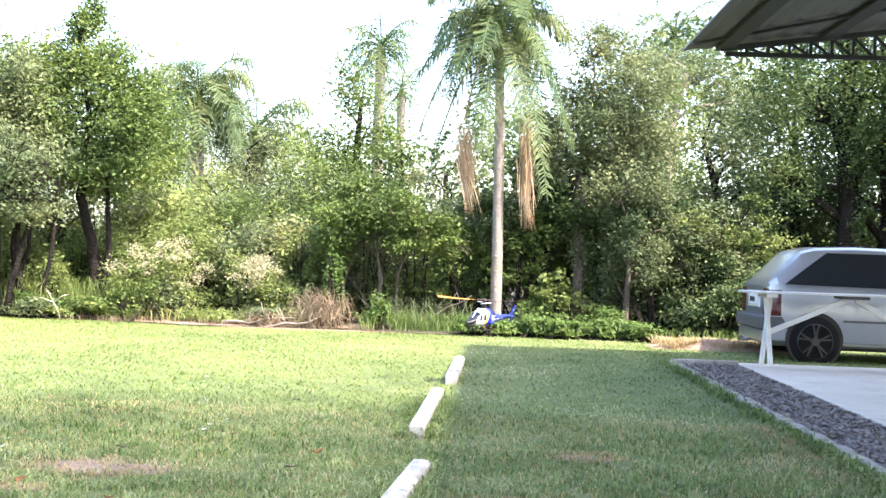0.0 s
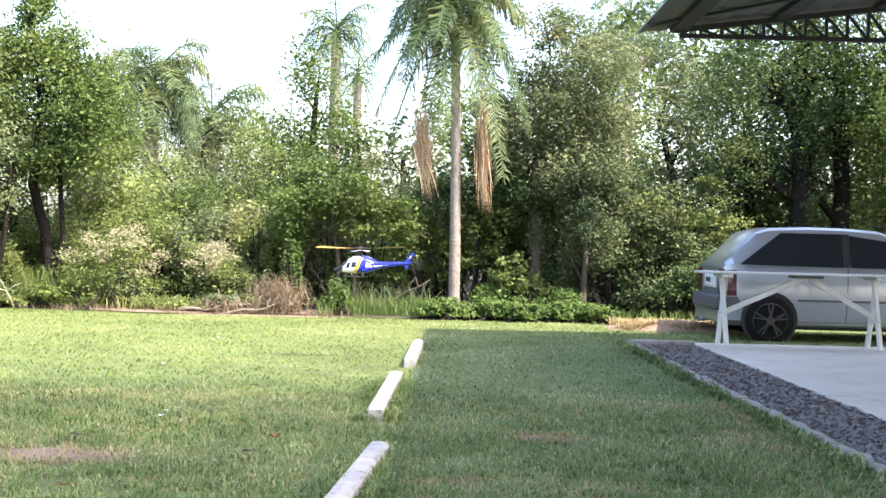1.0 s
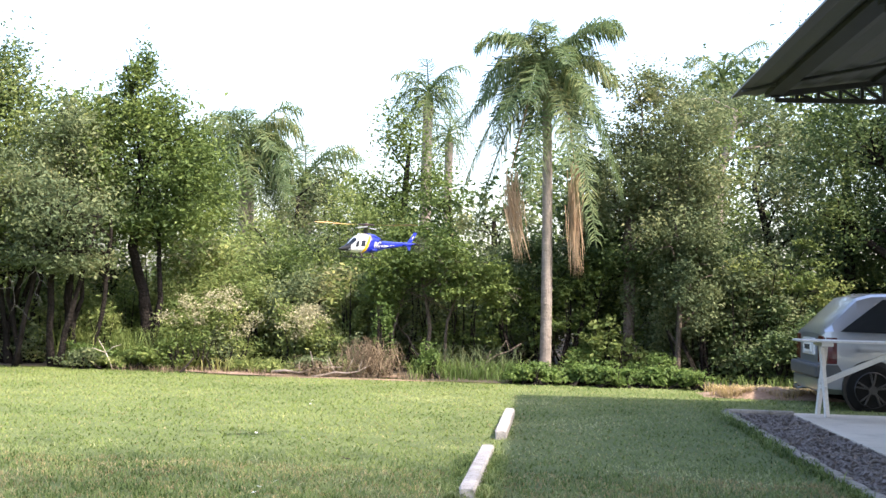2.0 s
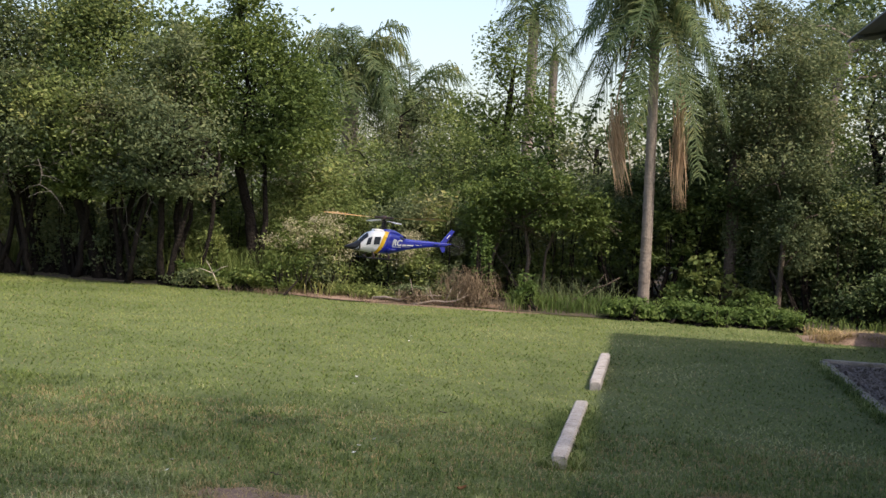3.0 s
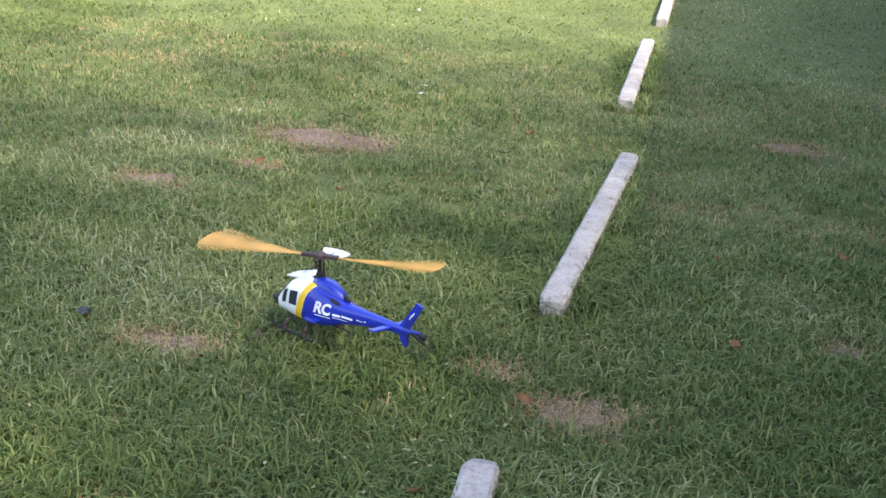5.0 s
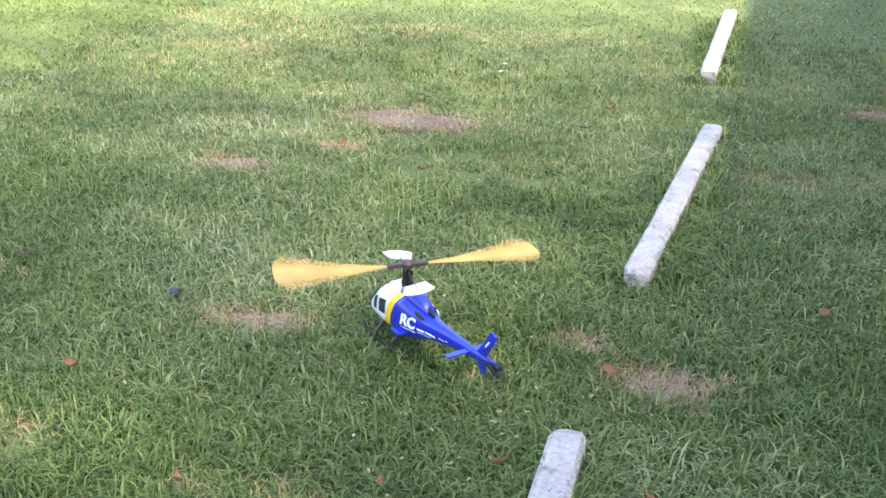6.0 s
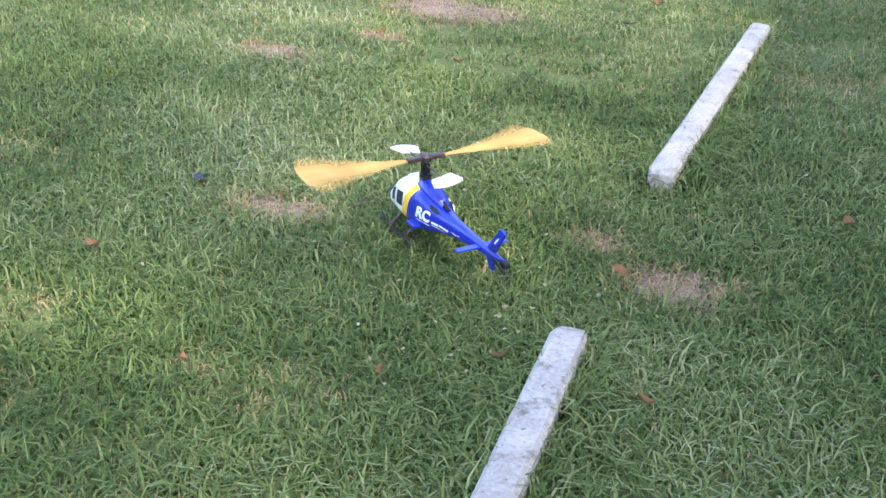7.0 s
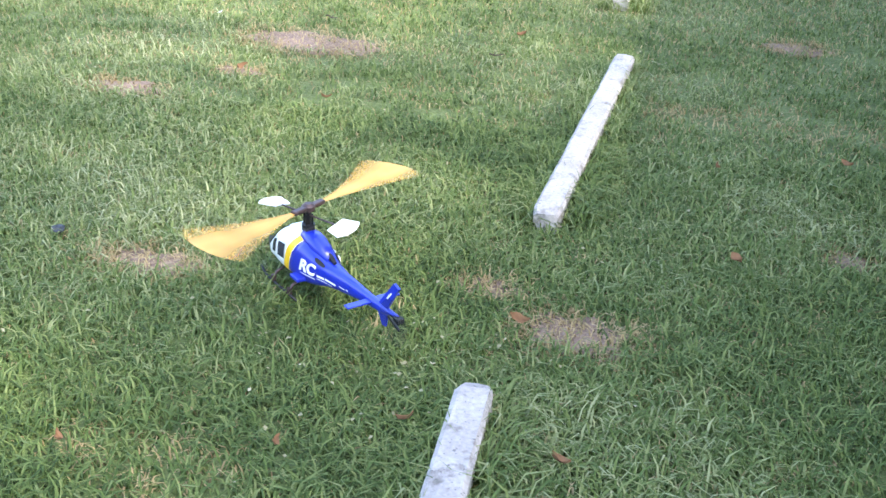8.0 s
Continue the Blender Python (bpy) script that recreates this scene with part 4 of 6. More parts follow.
tree(2.2, 18.0, "slim tree with a straight grey-brown trunk", [[(0, 0, 0, 0.045), (0.02, 0, 1.0, 0.04), (-0.05, 0.1, 2.4, 0.03)]],
     [(0.1, 0, 2.4, 0.65, 0.6, 0.6), (-0.2, 0.1, 3.1, 0.6, 0.6, 0.5), (0.5, 0.1, 2.9, 0.5, 0.5, 0.5), (0.1, 0.1, 1.7, 0.5, 0.4, 0.4), (0.2, 0.2, 3.9, 0.6, 0.6, 0.5), (0.35, 0.3, 1.1, 0.45, 0.35, 0.5), (-0.3, 0.35, 0.9, 0.4, 0.3, 0.45), (0.1, 0.4, 0.5, 0.6, 0.3, 0.35), (0.15, -0.35, 1.4, 0.4, 0.25, 0.5), (-0.25, -0.3, 2.0, 0.4, 0.25, 0.4)], 17000, 0.085, M_OLIVELEAF, M_BARK, 92)
tree(3.55, 23.6, "tree with a pale smooth trunk", [[(0, 0, 0, 0.15), (0.05, 0, 2.0, 0.13), (0.05, 0.1, 3.6, 0.1), (0.4, 0.1, 5.0, 0.05)]],
     [(0.6, 0.3, 4.9, 0.9, 0.8, 0.5), (-0.7, 0.3, 5.2, 0.7, 0.7, 0.4), (1.4, 0.4, 4.4, 0.8, 0.7, 0.4), (0.1, 0.8, 2.0, 0.9, 0.6, 0.6)], 7000, 0.1, M_OLIVELEAF, M_PALMBARK, 93)
tree(5.6, 18.6, "tall shaded tree hung with vines", [[(0, 0, 0, 0.2), (0.1, 0, 1.8, 0.17), (0.0, 0.1, 3.6, 0.13), (0.1, 0.1, 5.2, 0.08)], [(0.7, 0.3, 0, 0.16), (0.8, 0.3, 2.0, 0.13), (0.7, 0.4, 4.2, 0.09)]],
     [(-0.5, 0, 3.6, 0.9, 0.7, 0.9), (0.4, 0, 3.9, 0.9, 0.7, 0.9), (1.3, 0, 3.4, 0.8, 0.7, 0.7), (-0.6, 0.1, 4.9, 1.0, 0.8, 0.7), (0.6, 0.1, 5.2, 1.0, 0.8, 0.7), (0.1, -0.1, 2.4, 0.4, 0.4, 0.9), (-0.9, 0, 2.4, 0.7, 0.6, 0.6)], 22000, 0.095, M_DARKSHADELEAF, M_SHADEDBARK, 94)
tree(8.0, 18.0, "leafy tree with fresh green outer leaves", [[(0, 0, 0, 0.17), (-0.1, 0, 1.8, 0.14), (0.0, 0.1, 3.4, 0.1)], [(-0.35, 0.1, 0, 0.12), (-0.3, 0.1, 2.2, 0.09)]],
     [(-1.1, -0.2, 3.2, 0.8, 0.6, 0.55), (-0.7, -0.2, 2.5, 0.6, 0.5, 0.4), (0.0, 0, 3.6, 1.0, 0.8, 0.7), (0.9, 0, 3.0, 1.0, 0.8, 0.7), (-1.4, 0, 4.1, 0.8, 0.7, 0.6), (0, 0, 4.7, 1.3, 1.0, 0.8)], 20000, 0.095, M_LEAF, M_SHADEDBARK, 95)

tree(-1.55, 17.7, "small round tree with thin bare stems", [[(0, 0, 0, 0.035), (0.05, 0, 0.7, 0.03), (-0.1, 0, 1.5, 0.02)], [(0.25, 0.15, 0, 0.025), (0.3, 0.1, 0.8, 0.02), (0.5, 0.1, 1.4, 0.014)], [(-0.6, 0.1, 0, 0.02), (-0.5, 0.1, 0.7, 0.018), (-0.3, 0.1, 1.4, 0.012)]],
     [(-0.5, -0.2, 1.55, 0.5, 0.45, 0.3), (0.1, -0.3, 1.7, 0.55, 0.45, 0.35), (0.65, -0.1, 1.5, 0.45, 0.4, 0.3), (-0.1, 0, 2.05, 0.5, 0.4, 0.25), (1.1, 0.1, 1.25, 0.4, 0.35, 0.25), (0.3, -0.2, 1.3, 0.35, 0.3, 0.18), (-0.6, -0.1, 1.2, 0.3, 0.3, 0.2)], 9500, 0.1, M_LEAF, M_BARK, 96)
tree(0.95, 19.5, "shaded tree with low overhanging boughs", [[(0, 0, 0, 0.07), (0.1, -0.1, 0.9, 0.06), (0.1, -0.4, 2.0, 0.04)]],
     [(-0.3, -0.9, 1.75, 0.6, 0.5, 0.4), (0.4, -1.0, 1.9, 0.55, 0.5, 0.4), (0.1, -0.6, 2.4, 0.7, 0.5, 0.4), (-0.9, -0.7, 1.7, 0.5, 0.5, 0.45), (1.0, -0.8, 1.75, 0.5, 0.5, 0.35), (-0.6, -0.6, 1.2, 0.4, 0.4, 0.3), (1.7, -0.8, 1.8, 0.5, 0.5, 0.35)], 11000, 0.1, M_DARKSHADELEAF, M_SHADEDBARK, 97)

tree(3.9, 18.3, "sapling hung with sunlit yellow-green vines", [[(0, 0, 0, 0.03), (0.05, 0, 0.9, 0.025), (0, 0, 1.7, 0.015)]],
     [(-0.55, -0.1, 1.75, 0.42, 0.3, 0.22), (0.0, -0.2, 1.6, 0.4, 0.3, 0.22), (0.45, -0.1, 1.4, 0.4, 0.3, 0.25), (0.2, 0, 1.95, 0.4, 0.3, 0.2), (0.8, -0.1, 1.15, 0.35, 0.3, 0.25)], 1900, 0.1, M_YELLOWLEAF, M_SHADEDBARK, 98)

# leafy growth in the hollow round the palm and the vine-covered trunk
bush(0.3, 18.45, "shaded green bush growing behind the palm trunk", [(-0.65, 0, 1.0, 0.35, 0.3, 0.3), (-0.25, 0.1, 1.3, 0.35, 0.3, 0.3), (0.3, 0, 1.05, 0.4, 0.3, 0.35), (0.55, 0.1, 1.45, 0.3, 0.3, 0.25), (0.0, 0, 0.7, 0.5, 0.3, 0.25), (-0.9, 0.1, 1.5, 0.3, 0.3, 0.25)], 3600, 0.11, M_LEAF, 211)
bush(1.25, 17.95, "fresh green broad-leaved bush by the vine-covered trunk", [(-0.3, 0, 0.5, 0.28, 0.22, 0.18), (0.1, 0, 0.42, 0.3, 0.22, 0.2), (-0.15, 0, 0.75, 0.2, 0.18, 0.14), (0.4, 0.05, 0.3, 0.25, 0.2, 0.15), (-0.5, 0.05, 0.25, 0.25, 0.2, 0.15)], 1500, 0.12, M_YELLOWLEAF, 212, ratio=0.55)
bush(2.85, 18.15, "tall shaded bush hung with creepers", [(-0.75, 0, 1.3, 0.35, 0.3, 0.45), (-0.3, 0.1, 1.8, 0.4, 0.3, 0.4), (0.2, 0, 1.3, 0.45, 0.3, 0.45), (0.65, 0.1, 1.7, 0.4, 0.3, 0.35), (0.9, 0, 1.0, 0.4, 0.3, 0.4), (-0.2, 0, 0.7, 0.5, 0.3, 0.35), (0.4, 0, 0.45, 0.5, 0.3, 0.3)], 5200, 0.105, M_OLIVELEAF, 213)
bush(-1.0, 18.5, "dim green bush deep in the hollow", [(-0.5, 0, 0.45, 0.4, 0.3, 0.25), (0.2, 0, 0.6, 0.4, 0.3, 0.25), (0.0, 0.1, 1.4, 0.5, 0.3, 0.3), (-0.7, 0.1, 1.5, 0.4, 0.3, 0.3)], 1700, 0.105, M_LEAF, 214)

# low thicket that closes the gaps: one rolling mass of leaves from the lawn's edge back
r = np.random.default_rng(41)
mass = []
for k in range(250):
    x = -15 + 26 * (k + r.uniform()) / 250
    y = r.uniform(18.6, 21.5)
    if -1.4 < x < 2.9 and k % 5:
        y = max(y, 20.2)
    top = 1.1 + 0.5 * math.sin(x * 0.9) + 0.35 * math.sin(x * 2.3 + 1) + (0.5 if x > 0.5 else 0.25)
    mass.append((x, y, r.uniform(0.25, 1.0) * top, r.uniform(0.4, 0.8), r.uniform(0.4, 0.8), r.uniform(0.3, 0.55)))
for k, (mat, lab) in enumerate([(M_YELLOWLEAF, "sunlit yellow-green thicket leaves"), (M_LEAF, "mixed green thicket leaves"), (M_OLIVELEAF, "olive brown thicket leaves")]):
    some = [b for i, b in enumerate(mass) if (2 if i % 3 == 2 else 0 if b[0] < -1.2 else 1) == k]
    ob = new("thicket", leaf_mesh("thicket", crown_points(r, 38000, some), 0.095, 0.045, mat, r))
    tagged(ob, lab + " behind the lawn", "thicket", kind="stuff")
far_mass = []
for k in range(190):
    x = -26 + 48 * (k + r.uniform()) / 190
    y = r.uniform(27, 33)
    top = 4.0 + 0.5 * math.sin(x * 0.5 + 0.4) + 0.4 * math.sin(x * 1.3) + (2.0 if x > 4 else 1.0 if x > 0.5 else 0) + (1.8 if x < -8.5 else 0)
    far_mass.append((x, y, r.uniform(0.15, 0.95) * top, r.uniform(0.7, 1.3), 1.0, r.uniform(0.5, 0.9)))
for k in range(80):
    far_mass.append((2.5 + 13 * (k + r.uniform()) / 80, r.uniform(25, 28), r.uniform(1.5, 6.4), 0.9, 0.8, 0.7))
for k in range(70):
    far_mass.append((-26 + 48 * (k + r.uniform()) / 70, r.uniform(34, 36), r.uniform(0.6, 2.2), 1.2, 1.0, 0.8))
for k, (mat, lab) in enumerate([(M_LEAF, "far wood of mixed green trees"), (M_DARKSHADELEAF, "far wood of dark trees")]):
    ob = new("far_wood", leaf_mesh("far_wood", crown_points(r, 62000, far_mass[k::2]), 0.17, 0.085, mat, r))
    tagged(ob, lab, "woods", kind="stuff")


# ---- palms ----
def frond(bm, base, yaw, length, rise, droop, leaf, r, gap=0.03):
    """One feather frond: an arched rib with drooping leaflets on both sides."""
    pts = []
    c, s = math.cos(yaw), math.sin(yaw)
    n = 14
    for i in range(n + 1):
        u = i / n
        d = length * (u - 0.12 * droop * u * u)
        z = length * (rise * u - droop * u * u)
        pts.append(Vector((base[0] + c * d, base[1] + s * d, base[2] + z)))
    tube(bm, pts, [0.018 * (1 - 0.85 * i / n) + 0.003 for i in range(n + 1)], 4)
    m = int(length / gap)
    for k in range(m):
        u = 0.12 + 0.86 * k / m
        i = min(int(u * n), n - 1)
        p = pts[i].lerp(pts[i + 1], u * n - i)
        d = (pts[i + 1] - pts[i]).normalized()
        side = Vector((-s, c, 0))
        for q in (-1, 1):
            ln = leaf * (0.55 + 0.6 * math.sin(math.pi * min(u * 0.9 + 0.1, 1))) * r.uniform(0.8, 1.2)
            out = (side * q * r.uniform(0.45, 0.9) + d * 0.5 + Vector((0, 0, r.uniform(-0.4, 0.45)))).normalized()
            a = p + out * ln * 0.5 + Vector((0, 0, -0.05 * ln))
            b = p + out * ln * 0.8 + Vector((0, 0, -ln * r.uniform(0.35, 0.75)))
            w = d * leaf * 0.021
            v = [bm.verts.new(t) for t in (p - w, p + w, a + w * 1.4, a - w * 1.4, b)]
            bm.faces.new((v[0], v[1], v[2], v[3]))
            bm.faces.new((v[3], v[2], v[4]))


def palm(x, y, label, height, r0, r1, fronds, length, leaf, seed, lean=(0, 0), dead=(), gap=0.03, shaft=0.5):
    r = random.Random(seed)
    root = holder("palm_tree", Matrix.Translation((x, y, 0)), label, "palm tree", "palms")
    bm = bmesh.new()
    n = 60
    pts, rad = [], []
    for i in range(n + 1):
        u = i / n
        pts.append((lean[0] * u * u, lean[1] * u * u, height * u))
        rad.append((r0 + (r1 - r0) * u ** 0.8) * (1.03 if i % 3 == 0 else 0.985))
    tube(bm, pts, rad, 16)
    part("trunk", bm, M_PALMBARK, root, "pale grey ringed trunk")
    top = Vector((lean[0], lean[1], height))
    bm = bmesh.new()
    tube(bm, [top, top + Vector((0, 0, shaft * 0.55)), top + Vector((0, 0, shaft))], [r1 * 1.1, r1 * 0.8, r1 * 0.2], 12)
    part("crownshaft", bm, M_LEAF, root, "green crownshaft")
    for k in range(fronds):
        bm = bmesh.new()
        u = k / fronds
        yaw = k * 2.4 + r.uniform(-0.2, 0.2)
        rise = 1.5 - 2.0 * u + r.uniform(-0.1, 0.1)
        frond(bm, top + Vector((0, 0, shaft * (1 - 0.7 * u))), yaw, length * (0.95 + 0.12 * u) * r.uniform(0.88, 1.1), rise, 0.8 + 0.35 * r.random() + 0.2 * u, leaf, r, gap)
        part("frond", bm, M_PALMLEAF, root)
    for dx, dy, z0, z1, out in dead:
        bm = bmesh.new()
        tube(bm, [top + Vector((0, 0, 0.1)), Vector((dx * 0.6, dy, height - 0.25)), Vector((dx, dy, z0))], [0.025, 0.02, 0.012], 6)
        for k in range(95):
            a, b = Vector((dx + r.gauss(0, 0.05), dy + r.gauss(0, 0.05), z0 - r.uniform(-0.05, 0.5) * (z0 - z1))), None
            ln = r.uniform(0.35, 1.0) * (z0 - z1) * 0.75
            e = a + Vector((out * (z0 - a.z + ln) * 0.15 + r.gauss(0, 0.055), r.gauss(0, 0.06), -min(ln, a.z - z1)))
            m = a.lerp(e, 0.5) + Vector((r.gauss(0, 0.03), r.gauss(0, 0.03), 0))
            w = Vector((0.006, r.uniform(-0.005, 0.005), 0))
            v = [bm.verts.new(t) for t in (a - w, a + w, m + w, m - w, e)]
            bm.faces.new((v[0], v[1], v[2], v[3]))
            bm.faces.new((v[3], v[2], v[4]))
        part("dead_frond", bm, M_DEADFROND, root, "dry straw-brown hanging flower stalk")
    return root


palm(0.235, 18.1, "tall queen palm with pale trunk and two hanging dry stalks", 4.45, 0.09, 0.07, 32, 1.38, 0.38, 3, lean=(-0.08, 0), dead=[(-0.58, -0.15, 3.15, 1.68, 0.9), (0.37, -0.15, 3.25, 1.5, 0.15)], gap=0.017, shaft=0.25)
palm(-2.6, 28, "distant palm rising over the thicket", 5.8, 0.15, 0.12, 26, 1.1, 0.36, 5, gap=0.035, shaft=0.3)
palm(-2.3, 31, "distant palm half hidden by another palm", 5.25, 0.13, 0.11, 18, 0.9, 0.33, 6, gap=0.05, shaft=0.3)
palm(-6.3, 25.5, "broad drooping palm behind the leafy tree", 4.15, 0.22, 0.16, 38, 1.5, 0.5, 8, gap=0.035, shaft=0.3)
palm(-5.3, 27.0, "drooping palm in the thicket", 3.6, 0.2, 0.15, 24, 1.6, 0.5, 9, gap=0.045, shaft=0.3)
palm(4.25, 27.5, "slender palm standing behind leafy trees", 6.2, 0.1, 0.08, 20, 1.2, 0.35, 10, gap=0.04, shaft=0.3)


# ---- edge of the lawn ----
for i, (x, y, blobs) in enumerate([(-4.75, 17.3, [(0, 0, 0.55, 0.5, 0.4, 0.45), (0.5, 0.1, 0.4, 0.35, 0.4, 0.3), (-0.4, 0, 0.5, 0.35, 0.35, 0.35), (0.2, 0.1, 0.8, 0.3, 0.3, 0.3)]), (-3.5, 17.4, [(0, 0, 0.55, 0.35, 0.4, 0.4), (0.4, 0, 0.4, 0.3, 0.35, 0.3)])]):
    b = bush(x, y, "flowering shrub topped with cream-white plumes", blobs, 5200, 0.085, M_YELLOWLEAF, 130 + i, name="flowering_shrub")
    r = np.random.default_rng(140 + i)
    heads = []
    for bl in blobs:
        for _ in range(int(17 * bl[3] / 0.5)):
            a, u = r.uniform(0, 6.28), r.uniform(0.2, 1.0) ** 0.5
            heads.append((bl[0] + bl[3] * u * math.cos(a), bl[1] + bl[4] * u * math.sin(a) - 0.1, bl[2] + bl[5] * (1.15 - 0.55 * u * u) + r.uniform(-0.1, 0.12)))
    heads = np.array(heads)
    p = heads[r.integers(0, len(heads), 2600)] + r.normal(size=(2600, 3)) * [0.07, 0.06, 0.035]
    ob = new("plume", leaf_mesh("plume", p, 0.03, 0.02, M_PLUME, r))
    ob.parent = b
    tagged(ob, "cream-white flower plumes")

# most bushes right of x 2.5 have their shade painted in by darker leaves
EDGE_FRONT = [(-6.2, 16.9, 0.5, 0.35, M_WEED), (-5.5, 16.8, 0.5, 0.3, M_LEAF), (-2.9, 17.4, 0.6, 0.5, M_OLIVELEAF), (-2.12, 17.0, 0.2, 0.95, M_WEED),
              (-1.35, 16.8, 0.3, 0.4, M_WEED), (1.0, 18.8, 0.7, 0.7, M_WEED), (1.1, 17.3, 0.5, 0.22, M_WEED), (1.9, 17.2, 0.6, 0.22, M_LEAF),
              (3.6, 17.6, 0.9, 0.8, M_DARKSHADELEAF), (4.4, 17.5, 0.9, 0.9, M_DARKSHADELEAF), (5.3, 17.4, 0.9, 0.7, M_DARKSHADELEAF), (3.1, 18.6, 0.9, 1.1, M_DARKSHADELEAF),
              (-3.9, 18.6, 0.9, 0.9, M_YELLOWLEAF), (-5.0, 19.0, 0.9, 1.0, M_YELLOWLEAF), (-2.4, 19.2, 0.9, 1.0, M_OLIVELEAF), (-6.6, 18.8, 0.9, 0.9, M_YELLOWLEAF),
              (6.6, 17.2, 0.9, 0.7, M_DARKSHADELEAF), (8.0, 17.0, 0.9, 0.7, M_DARKSHADELEAF), (-1.7, 20.0, 0.9, 1.4, M_OLIVELEAF), (-6.9, 18.0, 0.8, 1.1, M_YELLOWLEAF)]
EDGE_MIDDLE = [(-6.2, 18.4, 0.8, 1.3, M_LEAF), (-5.3, 18.2, 0.8, 1.3, M_YELLOWLEAF), (-4.5, 18.3, 0.9, 1.5, M_YELLOWLEAF), (-3.6, 18.0, 0.8, 1.4, M_OLIVELEAF),
               (-2.8, 18.3, 0.8, 1.3, M_YELLOWLEAF), (-2.0, 18.6, 0.8, 1.5, M_OLIVELEAF), (-4.0, 19.6, 1.0, 2.0, M_LEAF), (-5.8, 19.6, 1.0, 2.0, M_YELLOWLEAF),
               (-2.9, 19.8, 1.0, 2.1, M_YELLOWLEAF), (-0.4, 20.3, 0.9, 1.8, M_OLIVELEAF), (0.9, 20.6, 0.9, 1.9, M_LEAF), (1.9, 18.6, 0.7, 0.9, M_LEAF),
               (2.9, 19.4, 0.9, 1.7, M_DARKSHADELEAF), (4.0, 18.9, 0.9, 1.6, M_DARKSHADELEAF), (-7.8, 18.7, 0.9, 1.2, M_LEAF), (2.0, 19.3, 0.8, 2.0, M_DARKSHADELEAF),
               (1.75, 17.7, 0.5, 0.32, M_WEED), (1.0, 17.9, 0.4, 0.35, M_WEED), (3.3, 18.3, 0.7, 1.3, M_DARKSHADELEAF), (4.9, 18.1, 0.6, 0.8, M_LEAF)]
EDGE_BACK = [(-6.45, 17.2, 0.45, 0.7, M_YELLOWLEAF), (-7.35, 17.3, 0.55, 0.9, M_YELLOWLEAF), (-0.7, 21.0, 0.9, 0.9, M_DARKSHADELEAF), (0.5, 21.2, 0.9, 1.0, M_DARKSHADELEAF),
             (1.6, 21.0, 0.9, 0.9, M_DARKSHADELEAF), (2.6, 21.2, 0.9, 1.0, M_DARKSHADELEAF)]
for i, (x, y, w, h, mat) in enumerate(EDGE_FRONT + EDGE_MIDDLE + EDGE_BACK):
    r = random.Random(200 + i)
    blobs = [(r.uniform(-0.6, 0.6) * w, r.uniform(-0.3, 0.3) * w, h * r.uniform(0.35, 0.95), w * r.uniform(0.35, 0.6), w * 0.5, h * r.uniform(0.3, 0.45)) for _ in range(5)]
    bush(x, y, "wild green bush at the edge of the thicket" if mat is not M_WEED else "bright green weeds at the edge of the thicket", blobs, int(5200 * w * max(h, 0.5)), 0.085, mat, 210 + i)

LOW = [M_OLIVELEAF, M_YELLOWLEAF, M_YELLOWLEAF, M_OLIVELEAF, M_LEAF]
for i in range(9):
    r = random.Random(600 + i)
    x, h = -6.5 + 3.5 * i / 8 + r.uniform(-0.15, 0.15), r.choice((0.15, 0.22, 0.3, 0.5))
    blobs = [(r.uniform(-0.3, 0.3), r.uniform(-0.2, 0.2), h * r.uniform(0.3, 0.9), r.uniform(0.15, 0.3), 0.22, h * 0.4) for _ in range(4)]
    bush(x, 16.6 + r.uniform(-0.1, 0.7), "low tangled weeds at the lawn's edge", blobs, 1000, 0.075, LOW[i % 5], 620 + i, name="weed_clump")

# leafy plants round the palm's foot
for i in range(12):
    r = random.Random(260 + i)
    x = -0.1 + 2.3 * i / 11
    blobs = [(r.uniform(-0.15, 0.15), r.uniform(-0.15, 0.15), r.uniform(0.06, 0.19), 0.16, 0.16, 0.1) for _ in range(4)]
    bush(x, 16.45 + r.uniform(-0.15, 0.25), "low leafy plant with bright green leaves", blobs, 620, 0.095, M_WEED, 280 + i, name="leafy_plant", ratio=0.5, lift=0.9)


def stalks(name, n, x0, x1, y0, y1, h, mat, label, seed, arch=0.5, width=0.012):
    """Tall grass: long arching blades."""
    r = np.random.default_rng(seed)
    p = np.stack([r.uniform(x0, x1, n), r.uniform(y0, y1, n)], 1)
    p += 0.12 * np.sin(p[:, ::-1] * 9)
    a, k = r.uniform(0, 2 * math.pi, n), h * r.uniform(0.45, 1.15, n)
    o = np.stack([np.cos(a), np.sin(a)], 1)
    s = np.stack([-np.sin(a), np.cos(a)], 1) * width
    reach = k * arch * r.uniform(0.4, 1.3, n)
    v = []
    for u, w in ((0, 1), (0.4, 0.9), (0.75, 0.7)):
        q = p + o * (reach * u ** 2)[:, None]
        z = (k * (u * 1.25 - 0.45 * u * u))[:, None]
        v += [np.concatenate([q - s * w / 2, z], 1), np.concatenate([q + s * w / 2, z], 1)]
    v.append(np.concatenate([p + o * reach[:, None], (k * 0.72)[:, None]], 1))
    v = np.stack(v, 1).reshape(-1, 3)
    i = np.arange(n)[:, None] * 7
    f = np.concatenate([i + t for t in ([0, 1, 3], [0, 3, 2], [2, 3, 5], [2, 5, 4], [4, 5, 6])], 0)
    return tagged(new(name, raw_mesh(name, v, f, mat)), label, "grass", kind="stuff")


